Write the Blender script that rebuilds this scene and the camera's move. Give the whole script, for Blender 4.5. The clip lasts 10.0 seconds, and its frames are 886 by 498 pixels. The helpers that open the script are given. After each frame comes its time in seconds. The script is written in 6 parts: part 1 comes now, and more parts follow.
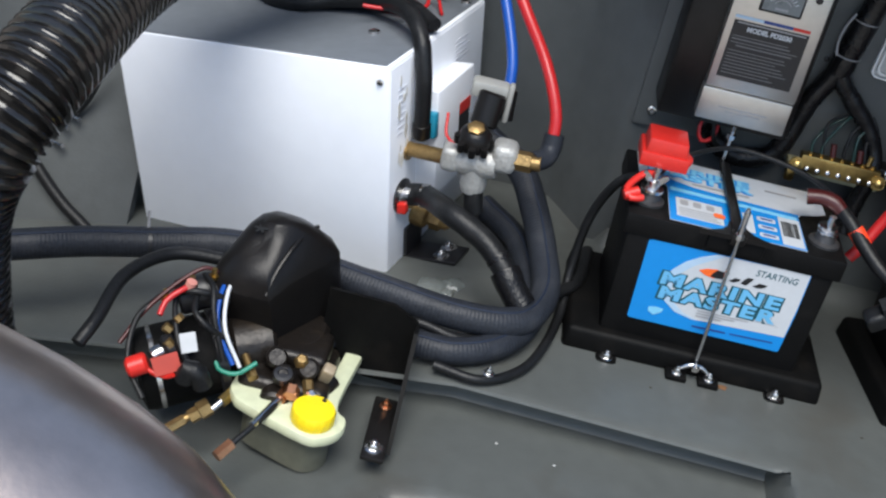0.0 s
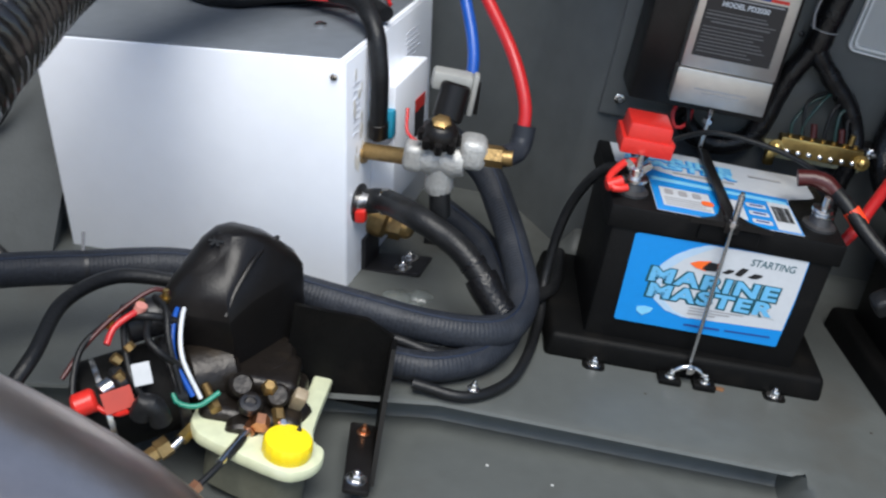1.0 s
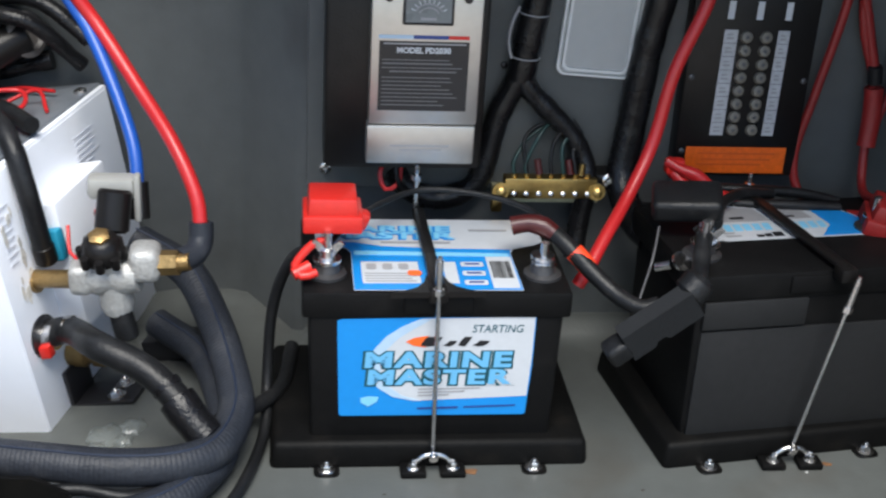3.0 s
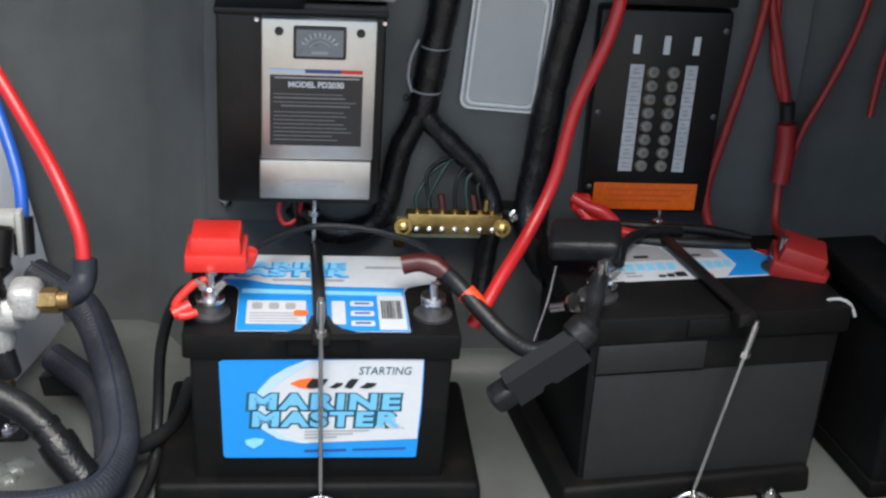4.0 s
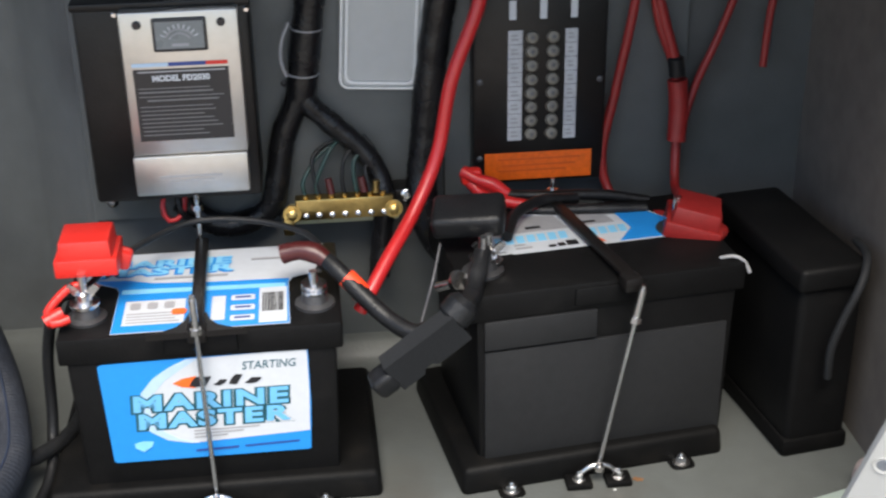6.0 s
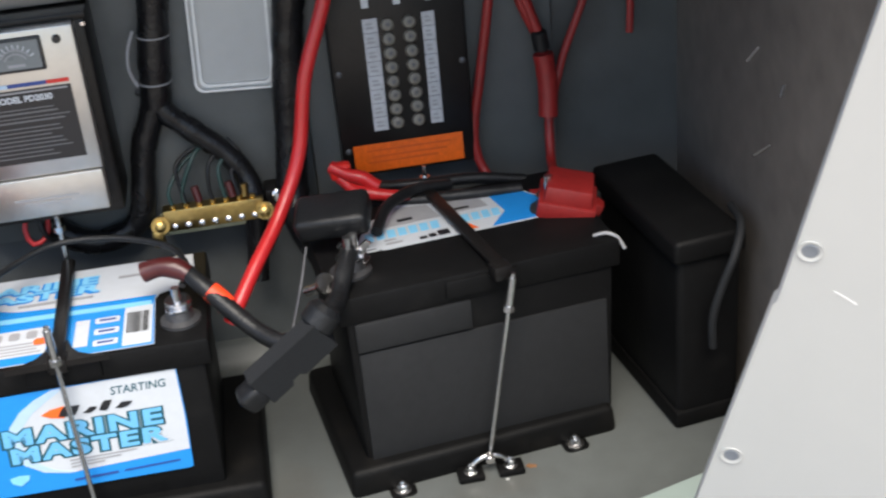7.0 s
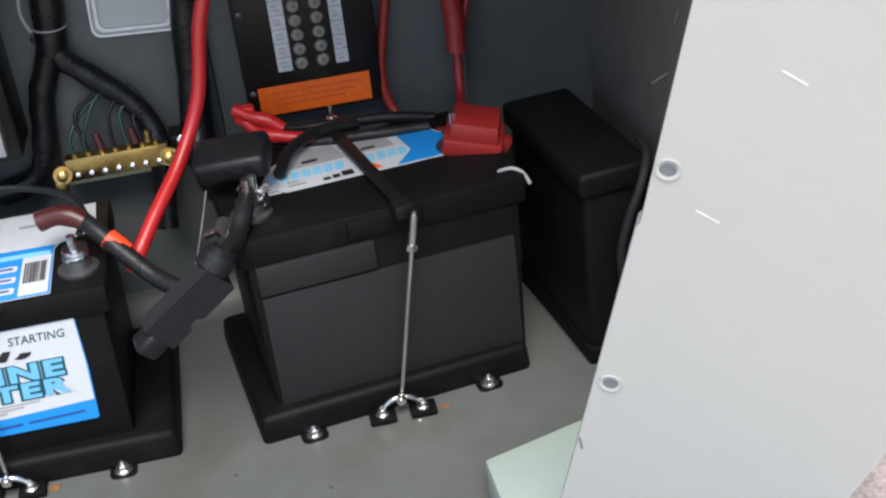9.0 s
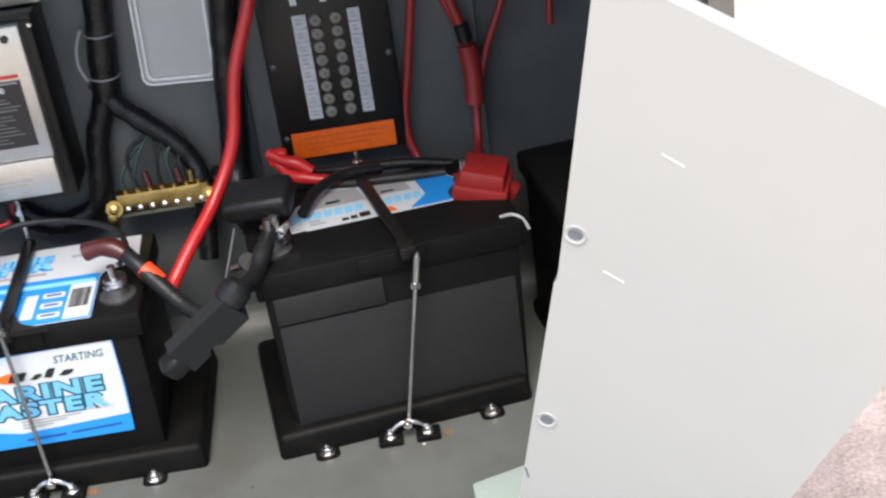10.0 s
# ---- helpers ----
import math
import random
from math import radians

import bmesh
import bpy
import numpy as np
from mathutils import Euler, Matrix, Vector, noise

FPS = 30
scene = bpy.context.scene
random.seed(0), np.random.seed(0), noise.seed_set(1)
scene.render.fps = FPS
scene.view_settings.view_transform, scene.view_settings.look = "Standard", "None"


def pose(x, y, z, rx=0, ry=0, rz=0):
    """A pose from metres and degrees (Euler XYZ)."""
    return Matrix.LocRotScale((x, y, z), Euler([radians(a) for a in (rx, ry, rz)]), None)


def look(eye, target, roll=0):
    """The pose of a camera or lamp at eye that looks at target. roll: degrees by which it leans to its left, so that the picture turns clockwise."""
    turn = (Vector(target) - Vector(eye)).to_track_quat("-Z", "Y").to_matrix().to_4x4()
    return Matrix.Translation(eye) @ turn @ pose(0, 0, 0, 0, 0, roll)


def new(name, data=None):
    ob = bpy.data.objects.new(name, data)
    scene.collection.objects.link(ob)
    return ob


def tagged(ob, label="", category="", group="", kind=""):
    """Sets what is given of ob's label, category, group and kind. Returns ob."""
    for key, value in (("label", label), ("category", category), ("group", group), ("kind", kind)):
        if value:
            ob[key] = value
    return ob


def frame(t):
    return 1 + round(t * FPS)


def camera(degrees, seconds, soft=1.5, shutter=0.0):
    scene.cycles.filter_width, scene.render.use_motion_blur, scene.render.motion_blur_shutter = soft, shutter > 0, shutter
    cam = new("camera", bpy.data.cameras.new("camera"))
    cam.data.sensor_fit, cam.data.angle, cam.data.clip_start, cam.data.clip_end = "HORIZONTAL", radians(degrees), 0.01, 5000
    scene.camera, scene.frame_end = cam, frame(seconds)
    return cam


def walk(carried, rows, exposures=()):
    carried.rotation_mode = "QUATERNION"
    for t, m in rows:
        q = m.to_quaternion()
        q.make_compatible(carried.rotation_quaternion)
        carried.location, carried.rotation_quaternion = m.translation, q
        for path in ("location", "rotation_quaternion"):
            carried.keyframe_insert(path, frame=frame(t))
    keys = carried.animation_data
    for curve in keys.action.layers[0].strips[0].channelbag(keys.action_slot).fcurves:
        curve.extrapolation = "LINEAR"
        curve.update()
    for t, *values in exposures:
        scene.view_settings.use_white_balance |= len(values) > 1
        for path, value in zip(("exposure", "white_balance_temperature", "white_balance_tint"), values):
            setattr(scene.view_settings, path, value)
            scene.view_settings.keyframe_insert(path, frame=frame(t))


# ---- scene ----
cam = camera(37.0, 10.0, soft=2.3, shutter=0.4)
PATH = [
    (0, (-0.341, -1.375, 0.903), (-0.327, 0.355, -0.101), 13.7),
    (0.5, (-0.381, -1.326, 0.833), (-0.294, 0.434, -0.113), 13.9),
    (1, (-0.41, -1.275, 0.792), (-0.255, 0.489, -0.136), 12.6),
    (1.5, (-0.379, -1.224, 0.772), (-0.193, 0.554, -0.124), 8.1),
    (2, (-0.297, -1.191, 0.784), (-0.097, 0.597, -0.089), 5.5),
    (2.5, (-0.205, -1.153, 0.79), (0.01, 0.644, -0.061), 4.1),
    (3, (-0.146, -1.124, 0.801), (0.088, 0.665, -0.061), 3.5),
    (3.2, (-0.122, -1.118, 0.795), (0.112, 0.672, -0.066), 3.7),
    (4.3, (0.0, -1.083, 0.83), (0.205, 0.715, -0.023), 3.4),
    (4.5, (0.01, -1.076, 0.829), (0.225, 0.712, -0.041), 2.4),
    (5, (0.031, -1.08, 0.812), (0.252, 0.7, -0.072), 2.3),
    (5.2, (0.033, -1.082, 0.813), (0.251, 0.701, -0.067), 2.2),
    (6.3, (0.147, -1.08, 0.822), (0.345, 0.697, -0.074), -2.3),
    (6.5, (0.164, -1.074, 0.82), (0.378, 0.693, -0.094), -3.1),
    (7, (0.226, -1.049, 0.839), (0.438, 0.696, -0.114), -5.5),
    (7.5, (0.259, -1.046, 0.809), (0.5, 0.687, -0.159), -5.8),
    (8, (0.279, -1.046, 0.797), (0.523, 0.678, -0.188), -6.2),
    (8.5, (0.282, -1.056, 0.793), (0.527, 0.659, -0.207), -6.5),
    (9, (0.296, -1.053, 0.809), (0.526, 0.656, -0.204), -6.8),
    (9.5, (0.336, -1.073, 0.828), (0.528, 0.645, -0.179), -6.9),
    (10, (0.404, -1.153, 0.869), (0.459, 0.595, -0.101), -8.1),
]
walk(cam, [(t, look(eye, target, roll)) for t, eye, target, roll in PATH], [(0, 0.53, 6350, 8), (1.5, 0.56, 6350, 8), (2.3, 0.66, 6350, 8), (3, 0.80, 6450, 8), (4.5, 1.02, 6700, 9), (5, 1.10, 6800, 10), (6.5, 1.14, 6900, 10), (8, 1.00, 6600, 9), (9.3, 1.04, 6650, 10), (10, 1.22, 6900, 11)])

# ---- daylight ----
SUN_DIR = Vector((0.06, 0.58, -1.0)).normalized()
world = bpy.data.worlds.new("sky")
scene.world = world
world.use_nodes = True
wt = world.node_tree
sky = wt.nodes.new("ShaderNodeTexSky")
sky.sky_type = "NISHITA"
sky.sun_disc = False
sky.sun_elevation = math.asin(-SUN_DIR.z)
sky.sun_rotation = math.atan2(-SUN_DIR.x, -SUN_DIR.y)
wt.links.new(sky.outputs[0], wt.nodes["Background"].inputs[0])
wt.nodes["Background"].inputs[1].default_value = 0.14
sun = new("sun", bpy.data.lights.new("sun", "SUN"))
sun.data.energy, sun.data.angle, sun.data.color = 3.0, radians(36), (1.0, 0.96, 0.9)
sun.matrix_basis = look((0, 0, 3), Vector((0, 0, 3)) + SUN_DIR)


# ---- materials ----
def mat(name, color, rough=0.5, metal=0.0, var=0.12, scale=30.0, bump=0.0, bscale=200.0, stain=None, stain_amt=0.0, coat=0.0, trans=0.0, spec=0.5):
    m = bpy.data.materials.new(name)
    m.use_nodes = True
    nt = m.node_tree
    b = nt.nodes["Principled BSDF"]
    b.inputs["Roughness"].default_value = rough
    b.inputs["Metallic"].default_value = metal
    b.inputs["Specular IOR Level"].default_value = spec
    b.inputs["Coat Weight"].default_value = coat
    b.inputs["Transmission Weight"].default_value = trans
    tc = nt.nodes.new("ShaderNodeTexCoord")

    def noise_at(s, detail=4.0):
        n = nt.nodes.new("ShaderNodeTexNoise")
        n.inputs["Scale"].default_value = s
        n.inputs["Detail"].default_value = detail
        nt.links.new(tc.outputs["Object"], n.inputs["Vector"])
        return n
    big, small = noise_at(scale * 0.25), noise_at(scale * 3)
    mix = nt.nodes.new("ShaderNodeMath")
    mix.operation = "MULTIPLY_ADD"
    mix.inputs[1].default_value = 0.5
    nt.links.new(small.outputs["Fac"], mix.inputs[0])
    half = nt.nodes.new("ShaderNodeMath")
    half.operation = "MULTIPLY"
    half.inputs[1].default_value = 0.5
    nt.links.new(big.outputs["Fac"], half.inputs[0])
    nt.links.new(half.outputs[0], mix.inputs[2])
    ramp = nt.nodes.new("ShaderNodeMapRange")
    ramp.inputs[1].default_value, ramp.inputs[2].default_value = 0.3, 0.7
    ramp.inputs[3].default_value, ramp.inputs[4].default_value = 1 - var, 1 + var
    nt.links.new(mix.outputs[0], ramp.inputs[0])
    mul = nt.nodes.new("ShaderNodeMix")
    mul.data_type, mul.blend_type = "RGBA", "MULTIPLY"
    mul.inputs[0].default_value = 1.0
    mul.inputs[6].default_value = (*color, 1)
    comb = nt.nodes.new("ShaderNodeCombineColor")
    for k in range(3):
        nt.links.new(ramp.outputs[0], comb.inputs[k])
    nt.links.new(comb.outputs[0], mul.inputs[7])
    out = mul.outputs[2]
    if stain:
        sn = noise_at(scale * 0.6, 8.0)
        sr = nt.nodes.new("ShaderNodeMapRange")
        sr.inputs[1].default_value, sr.inputs[2].default_value = 0.56, 0.72
        sr.inputs[3].default_value, sr.inputs[4].default_value = 0.0, stain_amt
        nt.links.new(sn.outputs["Fac"], sr.inputs[0])
        sm = nt.nodes.new("ShaderNodeMix")
        sm.data_type = "RGBA"
        sm.inputs[7].default_value = (*stain, 1)
        nt.links.new(sr.outputs[0], sm.inputs[0])
        nt.links.new(out, sm.inputs[6])
        out = sm.outputs[2]
    nt.links.new(out, b.inputs["Base Color"])
    rr = nt.nodes.new("ShaderNodeMapRange")
    rr.inputs[3].default_value, rr.inputs[4].default_value = max(0.02, rough - 0.1), min(1, rough + 0.1)
    nt.links.new(big.outputs["Fac"], rr.inputs[0])
    nt.links.new(rr.outputs[0], b.inputs["Roughness"])
    if bump:
        bn = noise_at(bscale, 3.0)
        bp = nt.nodes.new("ShaderNodeBump")
        bp.inputs["Strength"].default_value = bump
        bp.inputs["Distance"].default_value = 0.002
        nt.links.new(bn.outputs["Fac"], bp.inputs["Height"])
        nt.links.new(bp.outputs[0], b.inputs["Normal"])
    return m


GEL = mat("grey_gelcoat", (0.085, 0.091, 0.087), 0.40, 0, 0.12, 14, 0.12, 260, (0.066, 0.060, 0.050), 0.5, spec=0.35)
GELW = mat("grey_wall_paint", (0.078, 0.084, 0.085), 0.5, 0, 0.12, 12, 0.12, 200, (0.042, 0.042, 0.042), 0.45, spec=0.30)
BOARD = mat("grey_board_paint", (0.100, 0.107, 0.107), 0.5, 0, 0.12, 12, 0.12, 200, (0.055, 0.055, 0.055), 0.4, spec=0.30)
WHITE_METAL = mat("white_powder_coat", (0.84, 0.87, 0.93), 0.38, 0, 0.03, 10, 0.08, 500)
GREY_METAL = mat("grey_sheet_top", (0.14, 0.155, 0.175), 0.45, 0, 0.1, 20, 0.1, 300)
BLACK_PP = mat("black_battery_plastic", (0.005, 0.005, 0.0052), 0.5, 0, 0.25, 40, 0.25, 500, (0.013, 0.0125, 0.012), 0.4, spec=0.12)
BLACK_TRAY = mat("black_tray_plastic", (0.0036, 0.0036, 0.0036), 0.55, 0, 0.3, 40, 0.2, 300, (0.014, 0.012, 0.010), 0.3, spec=0.10)
BLACK_PLASTIC = mat("black_moulded_plastic", (0.008, 0.0072, 0.007), 0.34, 0, 0.2, 40, 0.15, 400, (0.02, 0.018, 0.017), 0.3, spec=0.25)
BLACK_RUBBER = mat("black_rubber_hose", (0.0085, 0.009, 0.010), 0.42, 0, 0.3, 60, 0.3, 300, (0.03, 0.03, 0.031), 0.35, spec=0.30)
BLACK_WRAP = mat("black_tape_wrap", (0.007, 0.007, 0.0078), 0.27, 0, 0.3, 80, 0.5, 260, spec=0.30)
BLUE_BLACK = mat("blue_black_hose", (0.020, 0.023, 0.030), 0.5, 0, 0.3, 50, 0.3, 300, (0.046, 0.048, 0.054), 0.5, spec=0.28)
CONDUIT = mat("black_corrugated_duct", (0.012, 0.011, 0.010), 0.16, 0, 0.25, 40, 0.2, 200)
GREY_TAG = mat("dark_grey_plastic", (0.015, 0.016, 0.0175), 0.6, 0, 0.12, 60, 0.2, 400, spec=0.20)
RED_PL = mat("red_plastic", (0.58, 0.022, 0.016), 0.35, 0, 0.1, 60, 0.1, 300)
RED_CABLE = mat("red_cable_jacket", (0.46, 0.016, 0.018), 0.35, 0, 0.1, 60, 0.1, 200)
# Darker copy of the cable red; the right side's shade is in its colour.
RED_SHADE = mat("shaded_red_jacket", (0.25, 0.013, 0.012), 0.5, 0, 0.2, 60, 0.1, 200, (0.16, 0.012, 0.012), 0.6)
DARK_RED = mat("dark_red_boot", (0.055, 0.007, 0.007), 0.4, 0, 0.2, 60, 0.1, 200)
ORANGE_TAPE = mat("orange_red_tape", (0.85, 0.06, 0.015), 0.5, 0, 0.08, 60)
BLUE_CABLE = mat("blue_cable_jacket", (0.010, 0.075, 0.36), 0.35, 0, 0.1, 60)
GREEN_WIRE = mat("green_wire_jacket", (0.010, 0.034, 0.030), 0.4, 0, 0.1, 60)
WHITE_WIRE = mat("white_wire_jacket", (0.6, 0.62, 0.65), 0.4, 0, 0.1, 60)
STEEL = mat("stainless_steel", (0.62, 0.61, 0.60), 0.24, 1.0, 0.1, 60, 0.1, 300)
BRUSHED = mat("brushed_aluminium", (0.50, 0.48, 0.45), 0.36, 0.85, 0.08, 30, 0.1, 500)
LEAD = mat("dull_lead", (0.10, 0.10, 0.105), 0.5, 0.8, 0.2, 80, 0.2, 300)
BRASS = mat("brass", (0.52, 0.36, 0.13), 0.32, 1.0, 0.2, 60, 0.15, 300, (0.22, 0.14, 0.06), 0.5)
OLD_BRASS = mat("tarnished_brass", (0.36, 0.24, 0.10), 0.45, 0.9, 0.25, 80, 0.3, 300, (0.16, 0.10, 0.05), 0.6)
COPPER = mat("copper_fitting", (0.55, 0.25, 0.13), 0.35, 1.0, 0.2, 80)
CAST_AL = mat("cast_aluminium", (0.40, 0.40, 0.385), 0.5, 0.35, 0.25, 80, 0.7, 220, (0.22, 0.215, 0.20), 0.7)
CREAM = mat("yellowed_translucent_plastic", (0.56, 0.585, 0.40), 0.38, 0, 0.14, 30, 0.1, 200, (0.62, 0.63, 0.54), 0.7)
YELLOW = mat("yellow_plastic", (0.88, 0.66, 0.01), 0.4, 0, 0.05, 60, 0.1, 300)
LBL_BLUE = mat("printed_blue", (0.008, 0.22, 0.60), 0.35, 0, 0.05, 40)
LBL_LIGHT = mat("printed_light_blue", (0.20, 0.52, 0.74), 0.35, 0, 0.08, 40)
LBL_LETTER = mat("printed_letter_blue", (0.13, 0.40, 0.65), 0.35, 0, 0.08, 40)
LBL_PALE = mat("printed_pale_blue", (0.38, 0.52, 0.66), 0.35, 0, 0.05, 40)
LBL_WHITE = mat("printed_white", (0.50, 0.525, 0.555), 0.35, 0, 0.05, 40)
LBL_TEAL = mat("printed_teal", (0.010, 0.075, 0.10), 0.4, 0, 0.05, 40)
LBL_BLACK = mat("printed_black", (0.012, 0.012, 0.014), 0.4, 0, 0.1, 40)
LBL_GREY = mat("printed_grey", (0.30, 0.30, 0.31), 0.45, 0, 0.1, 40)
LBL_ORANGE = mat("printed_orange", (0.80, 0.13, 0.02), 0.4, 0, 0.1, 60)
LBL_NAVY = mat("printed_navy", (0.02, 0.05, 0.22), 0.4, 0, 0.1, 60)
METER = mat("meter_face", (0.17, 0.19, 0.195), 0.3, 0, 0.1, 60)
COVER_PL = mat("milky_plastic_cover", (0.40, 0.41, 0.405), 0.4, 0, 0.06, 20, 0.1, 200)
PANEL_WHITE = mat("off_white_gelcoat", (0.40, 0.406, 0.395), 0.32, 0, 0.02, 8, 0.06, 150, (0.42, 0.425, 0.41), 0.3)
MINT = mat("pale_green_gelcoat", (0.30, 0.36, 0.325), 0.35, 0, 0.05, 12, 0.06, 150)
ENGINE = mat("dark_bronze_casing", (0.58, 0.475, 0.41), 0.32, 0.95, 0.25, 9, 0.15, 90, (0.12, 0.10, 0.09), 0.8)
CARPET = mat("brown_grey_carpet", (0.36, 0.29, 0.27), 0.95, 0, 0.5, 90, 1.0, 120)
GRAVEL = mat("beige_gravel", (0.52, 0.44, 0.37), 0.9, 0, 0.4, 12, 1.0, 30)
TEAL_PL = mat("teal_plastic", (0.02, 0.27, 0.42), 0.4, 0, 0.1, 60)
SILICONE = mat("clear_silicone_sealant", (0.30, 0.33, 0.32), 0.22, 0, 0.1, 60, 0.3, 120, trans=0.6)


# ---- mesh helpers ----
def thing(name, m, label, category, group="", kind=""):
    ob = new(name)
    ob.empty_display_size = 0.02
    ob.matrix_basis = m
    ob["home"] = 1
    return tagged(ob, label, category, group, kind)


def part(name, bm, material, parent=None, label="", local=False, smooth=True):
    """One mesh object; its vertices are in world metres unless local."""
    if parent is not None and not local:
        top = parent
        while top.parent:
            top = top.parent
        bmesh.ops.transform(bm, matrix=top.matrix_basis.inverted(), verts=bm.verts)
    me = bpy.data.meshes.new(name)
    bm.normal_update()
    bm.to_mesh(me)
    bm.free()
    me.materials.append(material)
    if smooth:
        me.polygons.foreach_set("use_smooth", [True] * len(me.polygons))
        me.set_sharp_from_angle(angle=radians(38))
    ob = new(name, me)
    ob.parent = parent
    if label:
        ob["label"] = label
    return ob


def single(name, bm, material, label, category, group="", kind="", at=None):
    """A thing of one mesh, its origin at its base."""
    if at is None:
        lo = [min(v.co[k] for v in bm.verts) for k in range(3)]
        hi = [max(v.co[k] for v in bm.verts) for k in range(3)]
        at = ((lo[0] + hi[0]) / 2, (lo[1] + hi[1]) / 2, lo[2])
    bmesh.ops.translate(bm, vec=-Vector(at), verts=bm.verts)
    ob = part(name, bm, material)
    ob.location = at
    return tagged(ob, label, category, group, kind)


def box(lo, hi, bevel=0.0, seg=2, m=None, taper=0.0):
    bm = bmesh.new()
    bmesh.ops.create_cube(bm, size=1)
    lo, hi = Vector(lo), Vector(hi)
    for v in bm.verts:
        k = 1 - taper * (0.5 - v.co.z)
        v.co = Vector(((lo.x + hi.x) / 2 + v.co.x * (hi.x - lo.x) * k, (lo.y + hi.y) / 2 + v.co.y * (hi.y - lo.y) * k, (lo.z + hi.z) / 2 + v.co.z * (hi.z - lo.z)))
    if bevel:
        bmesh.ops.bevel(bm, geom=bm.edges[:], offset=bevel, segments=seg, profile=0.5, affect="EDGES")
    if m is not None:
        bmesh.ops.transform(bm, matrix=m, verts=bm.verts)
    return bm


def join(*bms):
    out = bms[0]
    for b in bms[1:]:
        me = bpy.data.meshes.new("tmp")
        b.to_mesh(me)
        b.free()
        out.from_mesh(me)
        bpy.data.meshes.remove(me)
    return out


def lathe(profile, p, axis=(0, 0, 1), seg=24):
    """profile: (radius, height) pairs along the axis from p."""
    bm = bmesh.new()
    turn = Vector(axis).to_track_quat("Z", "Y").to_matrix()
    rings = []
    for r, h in profile:
        rings.append([bm.verts.new(Vector(p) + turn @ Vector((r * math.cos(2 * math.pi * k / seg), r * math.sin(2 * math.pi * k / seg), h))) for k in range(seg)])
    for a, b in zip(rings, rings[1:]):
        for k in range(seg):
            bm.faces.new((a[k], a[(k + 1) % seg], b[(k + 1) % seg], b[k]))
    bm.faces.new(rings[0][::-1])
    bm.faces.new(rings[-1])
    return bm


def cyl(p0, p1, r, seg=16, bevel=0.0):
    d = Vector(p1) - Vector(p0)
    h = d.length
    prof = [(r, 0), (r, h)] if not bevel else [(r - bevel, 0), (r, bevel), (r, h - bevel), (r - bevel, h)]
    return lathe(prof, p0, d, seg)


def spline(points, step=0.006):
    pts = [Vector(p) for p in points]
    ext = [2 * pts[0] - pts[1]] + pts + [2 * pts[-1] - pts[-2]]
    out = []
    for a, b, c, d in zip(ext, ext[1:], ext[2:], ext[3:]):
        n = max(2, int((c - b).length / step))
        for k in range(n):
            t = k / n
            out.append(0.5 * (2 * b + (c - a) * t + (2 * a - 5 * b + 4 * c - d) * t * t + (3 * b - a - 3 * c + d) * t ** 3))
    return out + [pts[-1]]


def tube(points, r, seg=14, step=0.006, rib=0.0, pitch=0.012, lump=0.0):
    """A hose along a smooth line; rib: depth of the corrugation, pitch: its spacing; lump: uneven wrapping."""
    line = spline(points, pitch / 6 if rib else step)
    bm = bmesh.new()
    up, rings, run = None, [], 0.0
    for k, p in enumerate(line):
        ahead = (line[min(k + 1, len(line) - 1)] - line[max(k - 1, 0)]).normalized()
        if up is None:
            up = ahead.orthogonal().normalized()
        up = (up - ahead * up.dot(ahead)).normalized()
        side = ahead.cross(up)
        if k:
            run += (p - line[k - 1]).length
        rr = r
        if rib:
            rr = r - rib * (0.5 + 0.5 * math.cos(2 * math.pi * run / pitch)) ** 2
        if lump:
            rr = r * (1 + lump * noise.noise(Vector((run * 60, r * 100, points[0][0] * 10))))
        rings.append([bm.verts.new(p + rr * (math.cos(2 * math.pi * j / seg) * up + math.sin(2 * math.pi * j / seg) * side)) for j in range(seg)])
    for a, b in zip(rings, rings[1:]):
        for j in range(seg):
            bm.faces.new((a[j], a[(j + 1) % seg], b[(j + 1) % seg], b[j]))
    bm.faces.new(rings[0][::-1])
    bm.faces.new(rings[-1])
    return bm


def slab(points, thick, m=None):
    """A flat polygon in x, y with its underside at z 0."""
    bm = bmesh.new()
    f = bm.faces.new([bm.verts.new((x, y, 0)) for x, y in points])
    bmesh.ops.recalc_face_normals(bm, faces=bm.faces[:])
    if f.normal.z < 0:
        f.normal_flip()
    res = bmesh.ops.extrude_face_region(bm, geom=[f])
    bmesh.ops.translate(bm, vec=(0, 0, thick), verts=[v for v in res["geom"] if isinstance(v, bmesh.types.BMVert)])
    bmesh.ops.recalc_face_normals(bm, faces=bm.faces[:])
    if m is not None:
        bmesh.ops.transform(bm, matrix=m, verts=bm.verts)
    return bm


def rect(x0, y0, x1, y1):
    return [(x0, y0), (x1, y0), (x1, y1), (x0, y1)]


def rrect(x0, y0, x1, y1, r, n=5):
    out = []
    for cx, cy, a0 in ((x1 - r, y1 - r, 0), (x0 + r, y1 - r, 90), (x0 + r, y0 + r, 180), (x1 - r, y0 + r, 270)):
        for k in range(n + 1):
            a = radians(a0 + 90 * k / n)
            out.append((cx + r * math.cos(a), cy + r * math.sin(a)))
    return out


